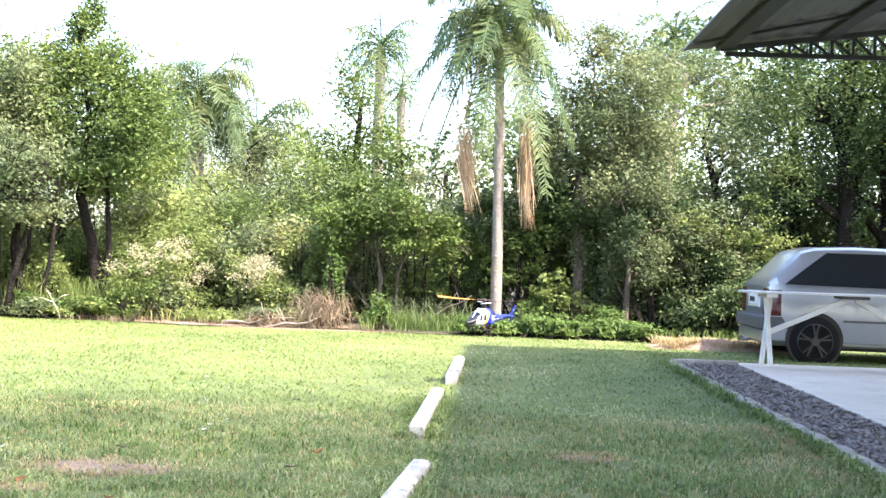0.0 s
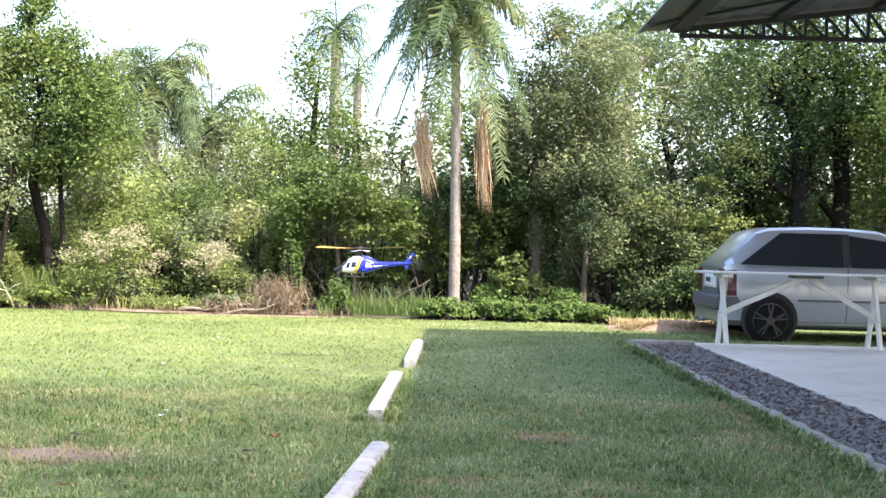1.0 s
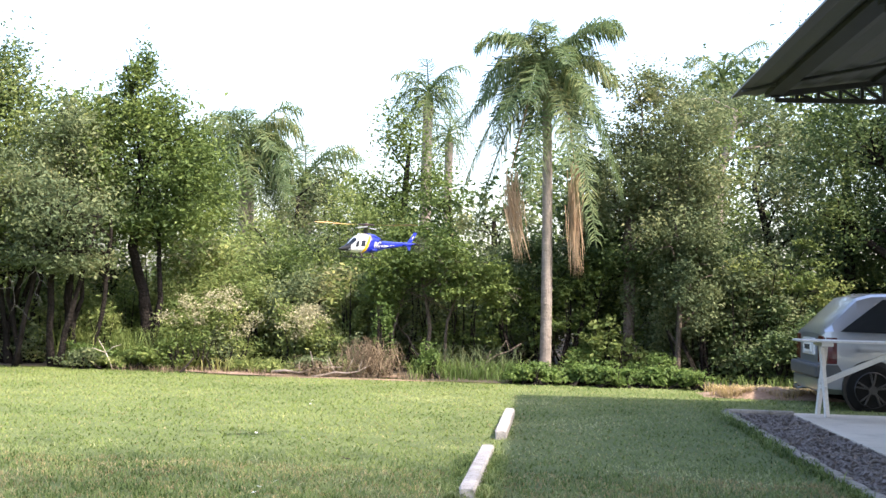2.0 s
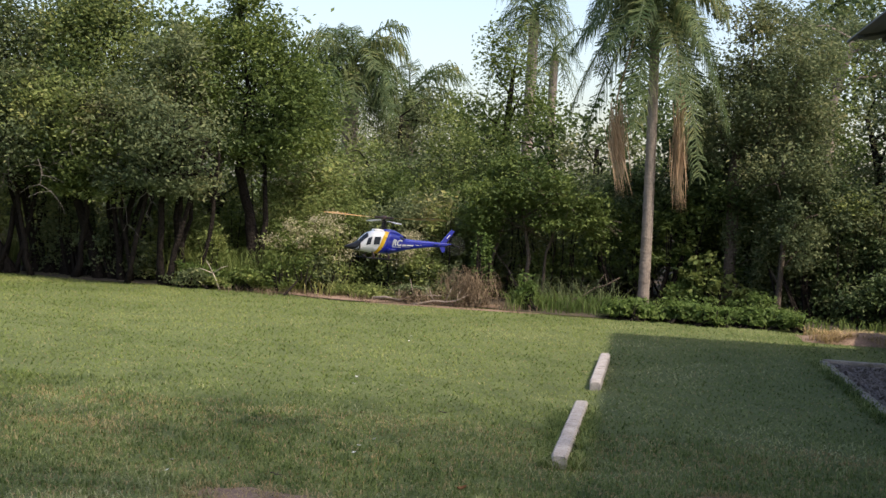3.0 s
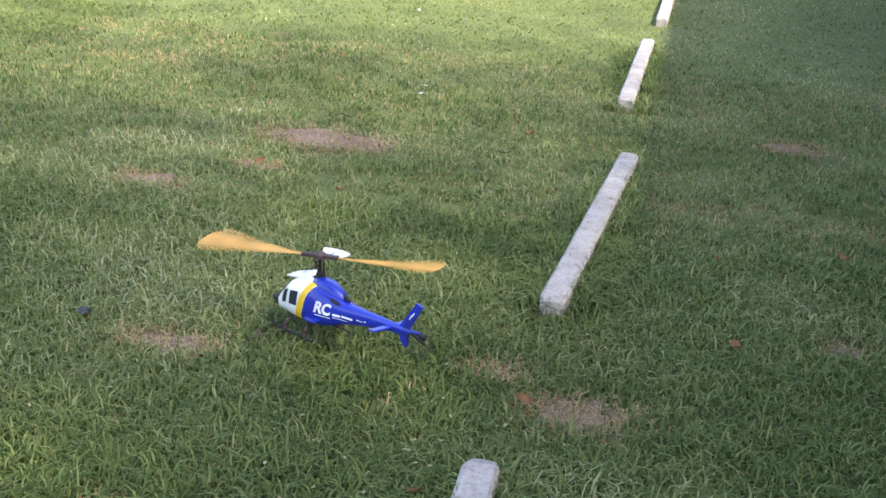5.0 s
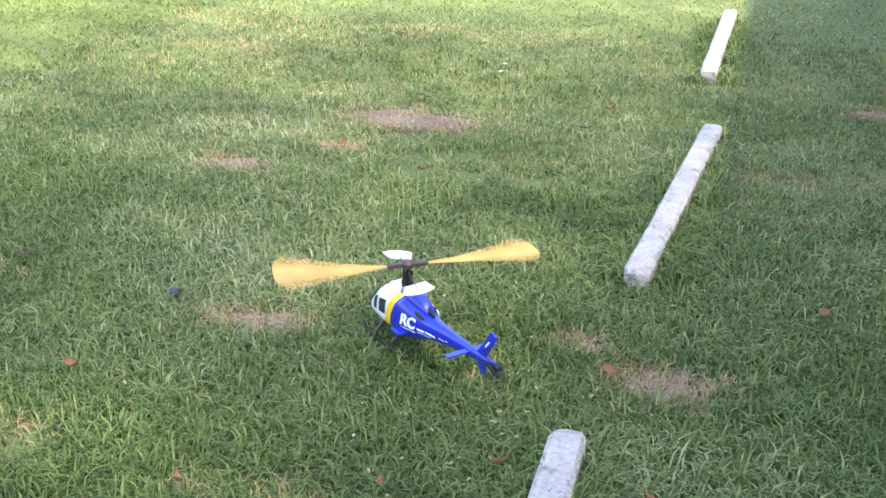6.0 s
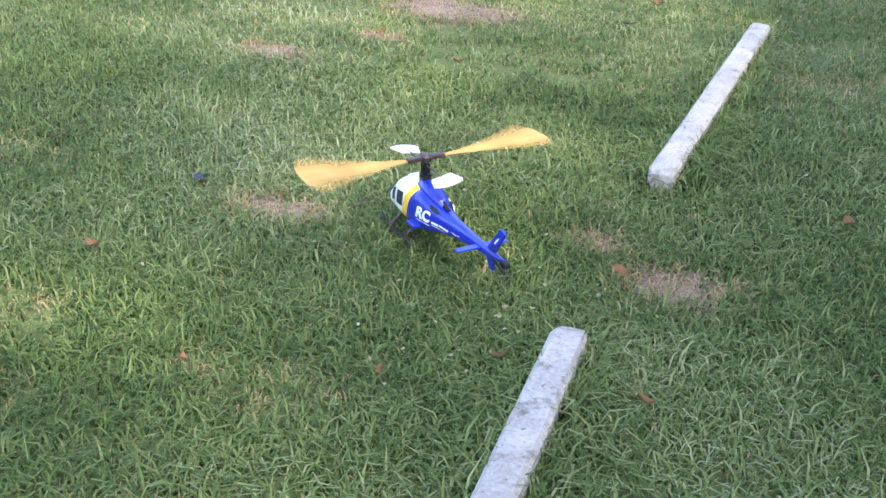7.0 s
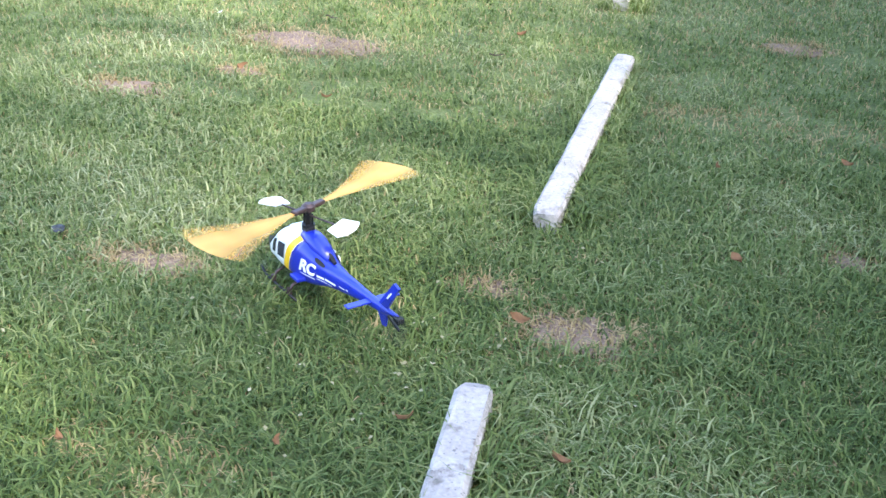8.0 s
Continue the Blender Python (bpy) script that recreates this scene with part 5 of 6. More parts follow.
stalks("tall_grass", 900, -1.6, 0.2, 16.5, 17.5, 0.36, M_WEED, "tall bright green grass by the palm", 301, 0.9, 0.009)
stalks("tall_grass", 900, -0.2, 2.4, 16.7, 17.6, 0.3, M_WEED, "bright green grass under the overhanging trees", 308, 0.9, 0.01)
stalks("tall_grass", 300, -1.5, -0.2, 16.9, 17.6, 0.62, M_OLIVELEAF, "tall olive weeds by the palm", 307, 0.8, 0.008)
stalks("tall_grass", 2400, -7.0, -4.9, 16.8, 18.4, 0.75, M_YELLOWLEAF, "tall yellow-green grass under the leaning tree", 302)
stalks("tall_grass", 700, -5.3, -2.4, 16.6, 17.2, 0.3, M_YELLOWLEAF, "brownish weeds along the lawn's edge", 303, 1.0)
stalks("dry_stalks", 1200, -5.8, -1.2, 16.25, 17.0, 0.13, M_DRYSTEM, "dry straw stalks along the lawn's edge", 304, 1.0, 0.006)
stalks("tall_grass", 800, 1.0, 6.8, 16.4, 17.2, 0.25, M_LEAF, "green grass along the shaded thicket", 305)
stalks("tall_grass", 1800, -12.5, -9.2, 18.2, 19.5, 0.9, M_YELLOWLEAF, "tall sunlit grass behind the dark trunks", 306)


def dry_bush(x, y, w, h, seed):
    """A heap of dead arching stems."""
    r = random.Random(seed)
    bm = bmesh.new()
    for k in range(420):
        a, b = r.uniform(0, 6.28), Vector((r.gauss(0, w * 0.32), r.gauss(0, w * 0.3), r.uniform(0, 0.3) * h))
        l, up = r.uniform(0.25, 0.8) * w, r.uniform(0.05, 0.95) * h
        o = Vector((math.cos(a), math.sin(a) * 0.8, 0))
        side = Vector((-o.y, o.x, r.uniform(-0.5, 0.5)))
        pts = [b + o * l * u + Vector((0, 0, up * (2.6 * u - 2.2 * u * u))) + side * r.gauss(0, 0.06) for u in (0, 0.35, 0.7, 1.0)]
        q = side * r.uniform(0.002, 0.0045)
        v = [(bm.verts.new(p - q), bm.verts.new(p + q)) for p in pts]
        for c, d in zip(v, v[1:]):
            bm.faces.new((c[0], c[1], d[1], d[0]))
    ob = thing("dry_bush", bm, M_DRYSTEM, "heap of dead brown stems and dry grass", "bush")
    ob.location = (x, y, 0)
    return ob


dry_bush(-2.2, 16.6, 0.5, 0.62, 401)
dry_bush(-2.95, 16.6, 0.5, 0.26, 402)
for i, (x, y, l, a) in enumerate([(-3.6, 16.4, 1.0, 0.1), (-3.0, 16.3, 0.8, -0.15), (-1.0, 17.2, 1.0, 0.5), (0.7, 17.9, 1.1, 0.3), (-1.5, 17.9, 1.0, 2.2)]):
    r = random.Random(420 + i)
    bm = bmesh.new()
    d = Vector((math.cos(a), 0.1, math.sin(a) if i > 1 else 0.12))
    p = [Vector((0, 0, 0.02)) + d * l * k / 5 + Vector((0, r.gauss(0, 0.03), r.gauss(0, 0.03) + 0.02)) for k in range(6)]
    tube(bm, p, [0.022 - 0.003 * k for k in range(6)], 6)
    for k in (2, 3, 4):
        tube(bm, [p[k], p[k] + Vector((r.uniform(-0.1, 0.2), 0, r.uniform(0.08, 0.25)))], [0.01, 0.003], 5)
    ob = thing("dead_branch", bm, M_PALMBARK if i < 2 else M_BARK, "dry dead branch lying in the weeds", "branch", smooth=True)
    ob.location = (x, y, 0)

# strip of bare dirt and dry litter between lawn and thicket
bm = bmesh.new()
near = [bm.verts.new((-6.3 + 0.28 * k, 16.56 + 0.25 * math.sin((33.7 + 0.28 * k) * 1.7) + 0.2 * math.sin((33.7 + 0.28 * k) * 0.6 + 1), 0.018)) for k in range(17)]
back = [bm.verts.new((-6.3 + 0.28 * k, 17.05 + 0.2 * noise.noise((k * 0.6, 8, 0)), 0.02)) for k in range(17)]
for k in range(16):
    bm.faces.new((near[k], near[k + 1], back[k + 1], back[k]))
thing("dirt_strip", bm, M_DIRT, "strip of reddish bare dirt and dry litter at the lawn's edge", "dirt", kind="structure")

# pale forked dead branch standing out of the weeds
bm = bmesh.new()
stem = [Vector((0.12, 0, 0)), Vector((0.06, 0, 0.14)), Vector((0, 0.02, 0.24))]
tube(bm, stem, [0.012, 0.01, 0.007], 7)
for e, f in (((-0.18, 0, 0.3), (-0.3, 0, 0.27)), ((-0.06, 0, 0.36), (-0.12, 0.03, 0.43)), ((0.12, 0.02, 0.33), (0.22, 0.02, 0.36))):
    tube(bm, [stem[2], Vector(e), Vector(f)], [0.007, 0.005, 0.002], 6)
ob = thing("dead_branch", bm, M_DEADWOOD, "pale forked dead branch standing in the weeds", "branch", smooth=True)
ob.location = (-6.02, 16.5, 0)

# straw heap behind the slab
bm = bmesh.new()
bmesh.ops.create_grid(bm, x_segments=30, y_segments=16, size=0.5)
for v in bm.verts:
    e = max(0, 1 - (v.co.x * 2) ** 2) * max(0, 1 - (v.co.y * 2) ** 2)
    v.co = Vector((v.co.x * 1.8, v.co.y * 0.9, 0.003 + 0.12 * e + 0.03 * e * noise.noise((v.co.x * 14, v.co.y * 9, 0))))
ob = thing("dirt_mound", bm, M_DIRT, "low heap of raked dry grass and dirt", "mound", smooth=True)
ob.location = (3.1, 15.5, 0)
stalks("dry_stalks", 2500, 2.4, 3.8, 15.15, 15.85, 0.17, M_STRAW, "raked dry grass on the heap", 431, 1.2, 0.008)

# ---- an unseen tall tree, added behind the camera to shade the near lawn ----
tree(7.6, -8.0, "unseen tall tree added to shade the near lawn", [[(0, 0, 0, 0.3), (0.1, 0, 4.0, 0.25), (-0.4, 1.0, 8.0, 0.18), (-1.0, 2.6, 11.5, 0.08)]],
     [(-4.0, 2.0, 12.0, 1.6, 1.5, 0.8), (-2.0, 2.2, 12.2, 1.6, 1.5, 0.9), (0.2, 2.0, 12.1, 1.6, 1.5, 0.9), (2.0, 2.4, 12.0, 1.4, 1.5, 0.8), (-1.2, 4.4, 12.1, 1.3, 0.9, 0.7), (0.3, 5.9, 12.1, 1.2, 1.0, 0.7), (-2.1, 6.2, 12.1, 1.1, 0.9, 0.6), (0.8, 5.0, 12.0, 1.5, 1.3, 0.7), (1.5, 0.2, 12.0, 1.6, 1.2, 0.9), (-2.2, 0.2, 12.0, 1.8, 1.2, 0.9)],
     5300, 0.4, M_LEAF, M_BARK, 501, group="trees behind the canopy")

# second unseen tree, sparse, added so the lawn's shade fades out gradually
tree(10.6, -5.5, "unseen thin-leaved tree added to soften the lawn shade's edge", [[(0, 0, 0, 0.25), (-0.3, 0.4, 5.0, 0.2), (-2.0, 2.0, 9.0, 0.14), (-4.0, 4.0, 12.2, 0.06)]],
     [(-7.5, 4.6, 12.0, 1.7, 1.5, 0.7), (-5.0, 4.8, 12.0, 1.7, 1.6, 0.7), (-2.6, 4.8, 12.0, 1.7, 1.6, 0.7), (-6.2, 6.6, 12.0, 2.2, 2.3, 0.7), (-3.6, 6.7, 12.0, 2.2, 2.3, 0.7), (-1.0, 6.4, 12.0, 2.2, 2.3, 0.7)], 3300, 0.4, M_LEAF, M_BARK, 502, group="trees behind the canopy", tight=0.7)

# ---- small things on the lawn ----
bm = bmesh.new()
bmesh.ops.create_icosphere(bm, subdivisions=3, radius=0.02)
for v in bm.verts:
    v.co *= 1 + 0.5 * noise.noise(v.co * 60)
    v.co.z *= 0.5
ob = thing("plastic_scrap", bm, M_SCRAP, "small crumpled dark grey plastic scrap in the grass", "litter")
ob.location = (-1.84, 3.20, 0.03)


def fallen_leaf(x, y, size, yaw, tilt):
    bm = bmesh.new()
    g = []
    for i in range(7):
        u = i / 6
        w = math.sin(math.pi * u ** 0.75) ** 0.9 * 0.24
        bend = 0.12 * math.sin(3 * u + yaw)
        g.append([bm.verts.new(((u - 0.5) * size, (k * w * (1 + 0.25 * math.sin(9 * u + k + yaw)) + bend) * size, (abs(k) * 0.2 * (0.5 + u) + 0.9 * (u - 0.5) ** 2) * size)) for k in (-1, 0, 1)])
    for a, b in zip(g, g[1:]):
        for k in range(2):
            bm.faces.new((a[k], b[k], b[k + 1], a[k + 1]))
    ob = thing("fallen_leaf", bm, M_FALLEN, "dry brown fallen leaf curled on the grass", "leaf", "fallen leaves", smooth=True)
    ob.matrix_basis = pose(x, y, 0.05, tilt, 10, yaw)
    return ob


for i, (x, y, s) in enumerate([(-0.36, 3.02, 0.07), (-0.82, 2.27, 0.045), (-0.17, 2.37, 0.06), (-0.55, 2.45, 0.05), (0.26, 3.59, 0.07), (-1.86, 2.61, 0.06), (-1.86, 4.9, 0.07), (-1.3, 2.15, 0.05), (-1.39, 4.65, 0.05), (-2.6, 2.9, 0.06), (0.7, 4.6, 0.06), (-0.75, 5.9, 0.07), (0.2, 4.4, 0.05)]):
    fallen_leaf(x, y, s * 0.85, (i * 67 + 20) % 360 if i else 15, (40, 25, 12)[i % 3])


def fallen_blossom(x, y, r):
    """A small white five-petalled blossom lying in the grass."""
    bm = bmesh.new()
    mid = bm.verts.new((0, 0, 0.004))
    for k in range(5):
        a = 2 * math.pi * k / 5 + r.uniform(-0.2, 0.2)
        ring = [bm.verts.new((q * math.cos(a + w), q * math.sin(a + w), h)) for q, w, h in ((0.009, -0.45, 0.005), (0.015, -0.25, 0.009), (0.016, 0.15, 0.01), (0.009, 0.45, 0.006))]
        bm.faces.new([mid] + ring)
    ob = thing("fallen_blossom", bm, M_BLOSSOM, "small white blossom lying on the lawn", "flower", "fallen blossoms", smooth=True)
    ob.matrix_basis = pose(x, y, 0.05, r.uniform(-30, 30), r.uniform(-30, 30), r.uniform(0, 360))


def fallen_twig(x, y, r):
    bm = bmesh.new()
    a = r.uniform(0, 6.28)
    p = [Vector((math.cos(a) * 0.028 * (k - 1.5) + r.gauss(0, 0.008), math.sin(a) * 0.028 * (k - 1.5) + r.gauss(0, 0.008), 0.045 + r.uniform(0, 0.012))) for k in range(4)]
    tube(bm, p, [0.004, 0.0035, 0.003, 0.0015], 5)
    for k in (1, 2):
        tube(bm, [p[k], p[k] + Vector((r.uniform(-0.03, 0.03), r.uniform(-0.03, 0.03), 0.01))], [0.003, 0.001], 5)
    ob = thing("fallen_twig", bm, M_BARK, "small dark twig lying on the lawn", "twig", "fallen twigs")
    ob.location = (x, y, 0)


lawn_rng = random.Random(91)
for x, y in [(-2.33, 5.95), (-1.43, 6.93), (-1.48, 6.71), (-2.10, 9.24), (-1.68, 9.00), (-2.22, 12.23), (-1.46, 6.51), (-2.04, 8.90), (-2.16, 11.80), (-2.26, 5.72)]:
    fallen_blossom(x, y, lawn_rng)
for x, y in [(-1.20, 8.02), (-1.72, 5.87), (-0.82, 5.53), (-2.46, 3.32), (-1.24, 3.17)]:
    fallen_twig(x, y, lawn_rng)
rg = np.random.default_rng(77)
p = np.concatenate([np.stack([rg.normal(-0.6, 0.22, 60), rg.normal(2.65, 0.2, 60), rg.uniform(0.035, 0.06, 60)], 1), np.stack([rg.uniform(-4, 2, 190), rg.uniform(2, 13, 190), rg.uniform(0.035, 0.06, 190)], 1),
                    np.stack([rg.normal(-0.05, 0.1, 30), rg.normal(5.5, 0.25, 30), rg.uniform(0.035, 0.07, 30)], 1)])
tagged(new("clover_flowers", leaf_mesh("clover_flowers", p, 0.013, 0.011, M_PLUME, rg, lift=1.5)), "tiny white clover flowers scattered in the lawn", "flowers", kind="stuff")


# ---- the model helicopter: x ahead, y left, z up from the mast at boom height ----
LEN = 0.65
STATIONS = [(-0.68, 0.002, 0.016, 0.013), (-0.61, 0.0, 0.02, 0.015), (-0.48, -0.006, 0.028, 0.02), (-0.32, -0.018, 0.042, 0.032), (-0.22, -0.026, 0.055, 0.046), (-0.15, -0.025, 0.08, 0.065), (-0.076, -0.024, 0.104, 0.08),
            (0.0, -0.021, 0.108, 0.088), (0.06, -0.022, 0.107, 0.09), (0.114, -0.026, 0.103, 0.09), (0.155, -0.032, 0.093, 0.086), (0.195, -0.046, 0.074, 0.077), (0.24, -0.068, 0.05, 0.068), (0.285, -0.08, 0.035, 0.048), (0.33, -0.086, 0.021, 0.03), (0.371, -0.088, 0.006, 0.008)]


def shell(x, a, out=0.0):
    """The helicopter's skin at x along its length and angle a round it, in units of its length; out lifts it."""
    xs = [s[0] for s in STATIONS]
    zc, hh, hw = [float(np.interp(x, xs, [s[i] for s in STATIONS])) for i in (1, 2, 3)]
    c, d = math.cos(a), math.sin(a)
    p = 0.78
    return Vector((x, (hw + out) * math.copysign(abs(c) ** p, c), zc + (hh + out) * math.copysign(abs(d) ** p, d))) * LEN


def skin(name, xs, root, mat, lean=0.0, out=0.0, a0=0.0, a1=2 * math.pi, n=28, label="", shape=None):
    """A stretch of the skin between xs[0] and xs[-1]; with an angle range it is a raised panel."""
    bm = bmesh.new()
    closed = a1 - a0 > 6.2
    rings = []
    for i, x in enumerate(xs):
        ring = []
        for k in range(n if closed else n + 1):
            u = k / n
            lo, hi = (a0, a1) if shape is None else shape(i / (len(xs) - 1))
            a = lo + (hi - lo) * u
            ring.append(bm.verts.new(shell(x - lean * math.sin(a), a, out)))
        rings.append(ring)
    for r, q in zip(rings, rings[1:]):
        for k in range(n):
            bm.faces.new((r[k], r[(k + 1) % len(r)], q[(k + 1) % len(r)], q[k]))
    if closed and not out:
        bm.faces.new(rings[0][::-1])
        bm.faces.new(rings[-1])
    bmesh.ops.recalc_face_normals(bm, faces=bm.faces)
    return part(name, bm, mat, root, label, smooth=True)


def spread(a, b, n):
    return [a + (b - a) * i / n for i in range(n + 1)]


def helicopter():
    root = holder("model_helicopter", Matrix.Identity(4), "radio-controlled model helicopter with white and blue shell", "helicopter")
    U = LEN
    skin("tail_shell", spread(-0.68, 0.008, 26), root, M_BLUE, 0.055, label="glossy blue tail boom and engine shell")
    skin("cabin_shell", spread(0.008, 0.252, 14), root, M_WHITE, 0.055, label="glossy white cabin shell")
    skin("nose_cone", spread(0.24, 0.371, 9), root, M_BLACK, 0.0, label="black nose cone")
    skin("stripe", spread(0.01, 0.05, 4), root, M_YELLOW, 0.055, 0.0015, label="yellow stripe round the cabin")
    skin("windscreen", spread(0.185, 0.262, 6), root, M_COCKPIT, 0.02, 0.003, shape=lambda s: (0.62 - 0.25 * s, math.pi - 0.62 + 0.25 * s), n=20, label="smoked windscreen")
    skin("windscreen_post", spread(0.185, 0.264, 4), root, M_WHITE, 0.02, 0.005, math.pi / 2 - 0.07, math.pi / 2 + 0.07, 4)
    for s in (0, 1):
        def band(lo, hi, s=s):
            return (lo, hi) if not s else (math.pi - hi, math.pi - lo)
        lo, hi = band(-0.14, 0.36)
        skin("door_window", spread(0.06, 0.12, 4), root, M_COCKPIT, 0.02, 0.003, lo, hi, 8, "dark square door window")
        lo, hi = band(-0.12, 0.42)
        skin("door_window", spread(0.148, 0.188, 3), root, M_COCKPIT, 0.03, 0.003, lo, hi, 8, "dark narrow door window")
        # lettering on the flank
        y = 1 if s == 0 else -1
        cu = bpy.data.curves.new("lettering", "FONT")
        cu.body, cu.size, cu.extrude, cu.shear, cu.align_x = "RC", 0.078 * U, 0.0012, 0.28, "LEFT"
        cu.offset = 0.0016
        cu.materials.append(M_WHITE)
        tx = new("lettering", cu)
        tx.parent = root
        x0 = -0.062 if y > 0 else -0.175
        turn = Matrix(((-y, 0, 0.0, 0), (0, 0, y, 0), (0, 1, 0, 0), (0, 0, 0, 1)))
        tx.matrix_basis = Matrix.Translation((x0 * U, y * (0.0845 if y > 0 else 0.0645) * U, -0.042 * U)) @ pose(0, 0, 0, 0, 0, y * 11) @ turn
        tagged(tx, "white lettering on the blue flank")
        for xa, xb, za, zb in ((-0.178, -0.222, -0.028, -0.038), (-0.23, -0.3, -0.026, -0.035), (-0.178, -0.27, -0.045, -0.048), (-0.07, -0.165, -0.053, -0.057), (-0.325, -0.365, -0.022, -0.026), (-0.375, -0.39, -0.017, -0.021)):
            bm = bmesh.new()
            for i in range(7):
                u = xa + (xb - xa) * i / 6
                for z in (za, zb):
                    xs = [q[0] for q in STATIONS]
                    zc, hh, hw = [float(np.interp(u, xs, [q[j] for q in STATIONS])) for j in (1, 2, 3)]
                    dz = max(-0.98, min(0.98, (z - zc) / hh))
                    a = math.asin(math.copysign(abs(dz) ** (1 / 0.78), dz))
                    p = shell(u, a if y > 0 else math.pi - a, 0.0028)
                    bm.verts.new(p)
            bm.verts.ensure_lookup_table()
            for i in range(6):
                bm.faces.new([bm.verts[j] for j in (2 * i, 2 * i + 2, 2 * i + 3, 2 * i + 1)])
            part("white_bar", bm, M_WHITE, root)
        # oval intake in the flank
        mid = 0.78 if s == 0 else math.pi - 0.78
        skin("air_intake", spread(-0.215, -0.15, 8), root, M_BLACK, 0.0, 0.003, shape=lambda u, m=mid: (m - 0.04 - 0.34 * math.sqrt(max(0.0, u - u * u)), m + 0.04 + 0.34 * math.sqrt(max(0.0, u - u * u))), n=8, label="black oval intake")
    bm = bmesh.new()
    box(bm, (0.1 * U, 0.085 * U, 0.03 * U), (0.055 * U, 0, 0.082 * U), 0.012 * U)
    part("front_cowl", bm, M_WHITE, root)
    # rounded cowl behind the mast, tapering to the boom
    bm = bmesh.new()
    rings = []
    for x, w, top in ((0.012, 0.036, 0.093), (0.0, 0.046, 0.104), (-0.05, 0.05, 0.106), (-0.1, 0.046, 0.1), (-0.14, 0.038, 0.084), (-0.2, 0.022, 0.056)):
        rings.append([bm.verts.new((x * U, w * U * math.copysign(abs(math.cos(a)) ** 0.6, math.cos(a)), (0.03 + (top - 0.03) * math.sin(a) ** 0.6) * U)) for a in [math.pi * k / 12 for k in range(13)]])
    for p, q in zip(rings, rings[1:]):
        for k in range(12):
            bm.faces.new((p[k], p[k + 1], q[k + 1], q[k]))
    bm.faces.new(rings[0])
    bm.faces.new(rings[-1][::-1])
    bmesh.ops.recalc_face_normals(bm, faces=bm.faces)
    part("engine_cowl", bm, M_BLUE, root, smooth=True)
    bm = bmesh.new()
    tube(bm, [(-0.15 * U, 0, 0.058 * U), (-0.19 * U, 0, 0.05 * U), (-0.235 * U, 0, 0.036 * U)], [0.011 * U, 0.013 * U, 0.008 * U], 10)
    part("exhaust", bm, M_BLACK, root, "black exhaust pipe")
    # fins
    bm = bmesh.new()
    prism(bm, [(-0.59 * U, 0.015 * U), (-0.65 * U, 0.01 * U), (-0.735 * U, 0.14 * U), (-0.7 * U, 0.15 * U)], -0.006 * U, 0.006 * U)
    part("tail_fin", bm, M_BLUE, root, "blue swept tail fin")
    for y in (-1, 1):
        for k in range(2):
            bm = bmesh.new()
            prism(bm, [((-0.655 - 0.014 * k) * U, (0.066 + 0.016 * k) * U), ((-0.663 - 0.014 * k) * U, (0.065 + 0.016 * k) * U), ((-0.678 - 0.014 * k) * U, (0.088 + 0.014 * k) * U), ((-0.67 - 0.014 * k) * U, (0.088 + 0.014 * k) * U)], y * 0.006 * U, y * 0.0078 * U)
            part("fin_mark", bm, M_WHITE, root)
    bm = bmesh.new()
    prism(bm, [(-0.58 * U, -0.01 * U), (-0.65 * U, -0.01 * U), (-0.645 * U, -0.07 * U), (-0.62 * U, -0.07 * U)], -0.005 * U, 0.005 * U)
    part("ventral_fin", bm, M_BLUE, root, "blue fin under the tail")
    bm = bmesh.new()
    box(bm, (0.036 * U, 0.25 * U, 0.008 * U), (-0.535 * U, 0, 0.0), 0.003 * U)
    part("stabiliser", bm, M_BLUE, root, "blue horizontal stabiliser")
    bm = bmesh.new()
    tube(bm, [(-0.67 * U, 0, 0.002 * U), (-0.76 * U, 0, 0.002 * U)], [0.008 * U, 0.006 * U], 8)
    box(bm, (0.04 * U, 0.034 * U, 0.026 * U), (-0.735 * U, 0, 0.002 * U), 0.006 * U)
    box(bm, (0.014 * U, 0.008 * U, 0.09 * U), (-0.745 * U, 0.03 * U, 0.002 * U), 0.003 * U, Matrix.Rotation(1.25, 4, "Y"))
    part("tail_shaft", bm, M_BLACK, root, "black tail gearbox and shaft")
    bm = bmesh.new()
    lathe(bm, [(0.012 * U, 0.0), (0.1 * U, 0.001), (0.1 * U, 0.002), (0.012 * U, 0.003)], 24, "Y", (-0.745 * U, 0.03 * U, 0.002 * U))
    part("tail_rotor", bm, M_TAILBLADE, root, "spinning dark tail rotor, a faint disc")
    # skids
    for y in (-1, 1):
        bm = bmesh.new()
        tube(bm, [(0.235 * U, y * 0.115 * U, -0.145 * U), (0.21 * U, y * 0.115 * U, -0.168 * U), (0.17 * U, y * 0.115 * U, -0.177 * U), (-0.1 * U, y * 0.115 * U, -0.177 * U)], [0.006 * U] * 4, 8)
        part("skid", bm, M_BLACK, root, "thin black landing skid", smooth=True)
        for x in (0.12, -0.03):
            bm = bmesh.new()
            tube(bm, [(x * U, y * 0.05 * U, -0.115 * U), (x * U, y * 0.1 * U, -0.135 * U), (x * U, y * 0.115 * U, -0.175 * U)], [0.0065 * U] * 3, 8)
            part("strut", bm, M_DARKMETAL, root, smooth=True)
            bm = bmesh.new()
            lathe(bm, [(0.012 * U, -0.014 * U), (0.012 * U, 0.014 * U)], 10, "Z", (x * U, y * 0.114 * U, -0.16 * U))
            part("strut_clamp", bm, M_DARKMETAL, root)
        bm = bmesh.new()
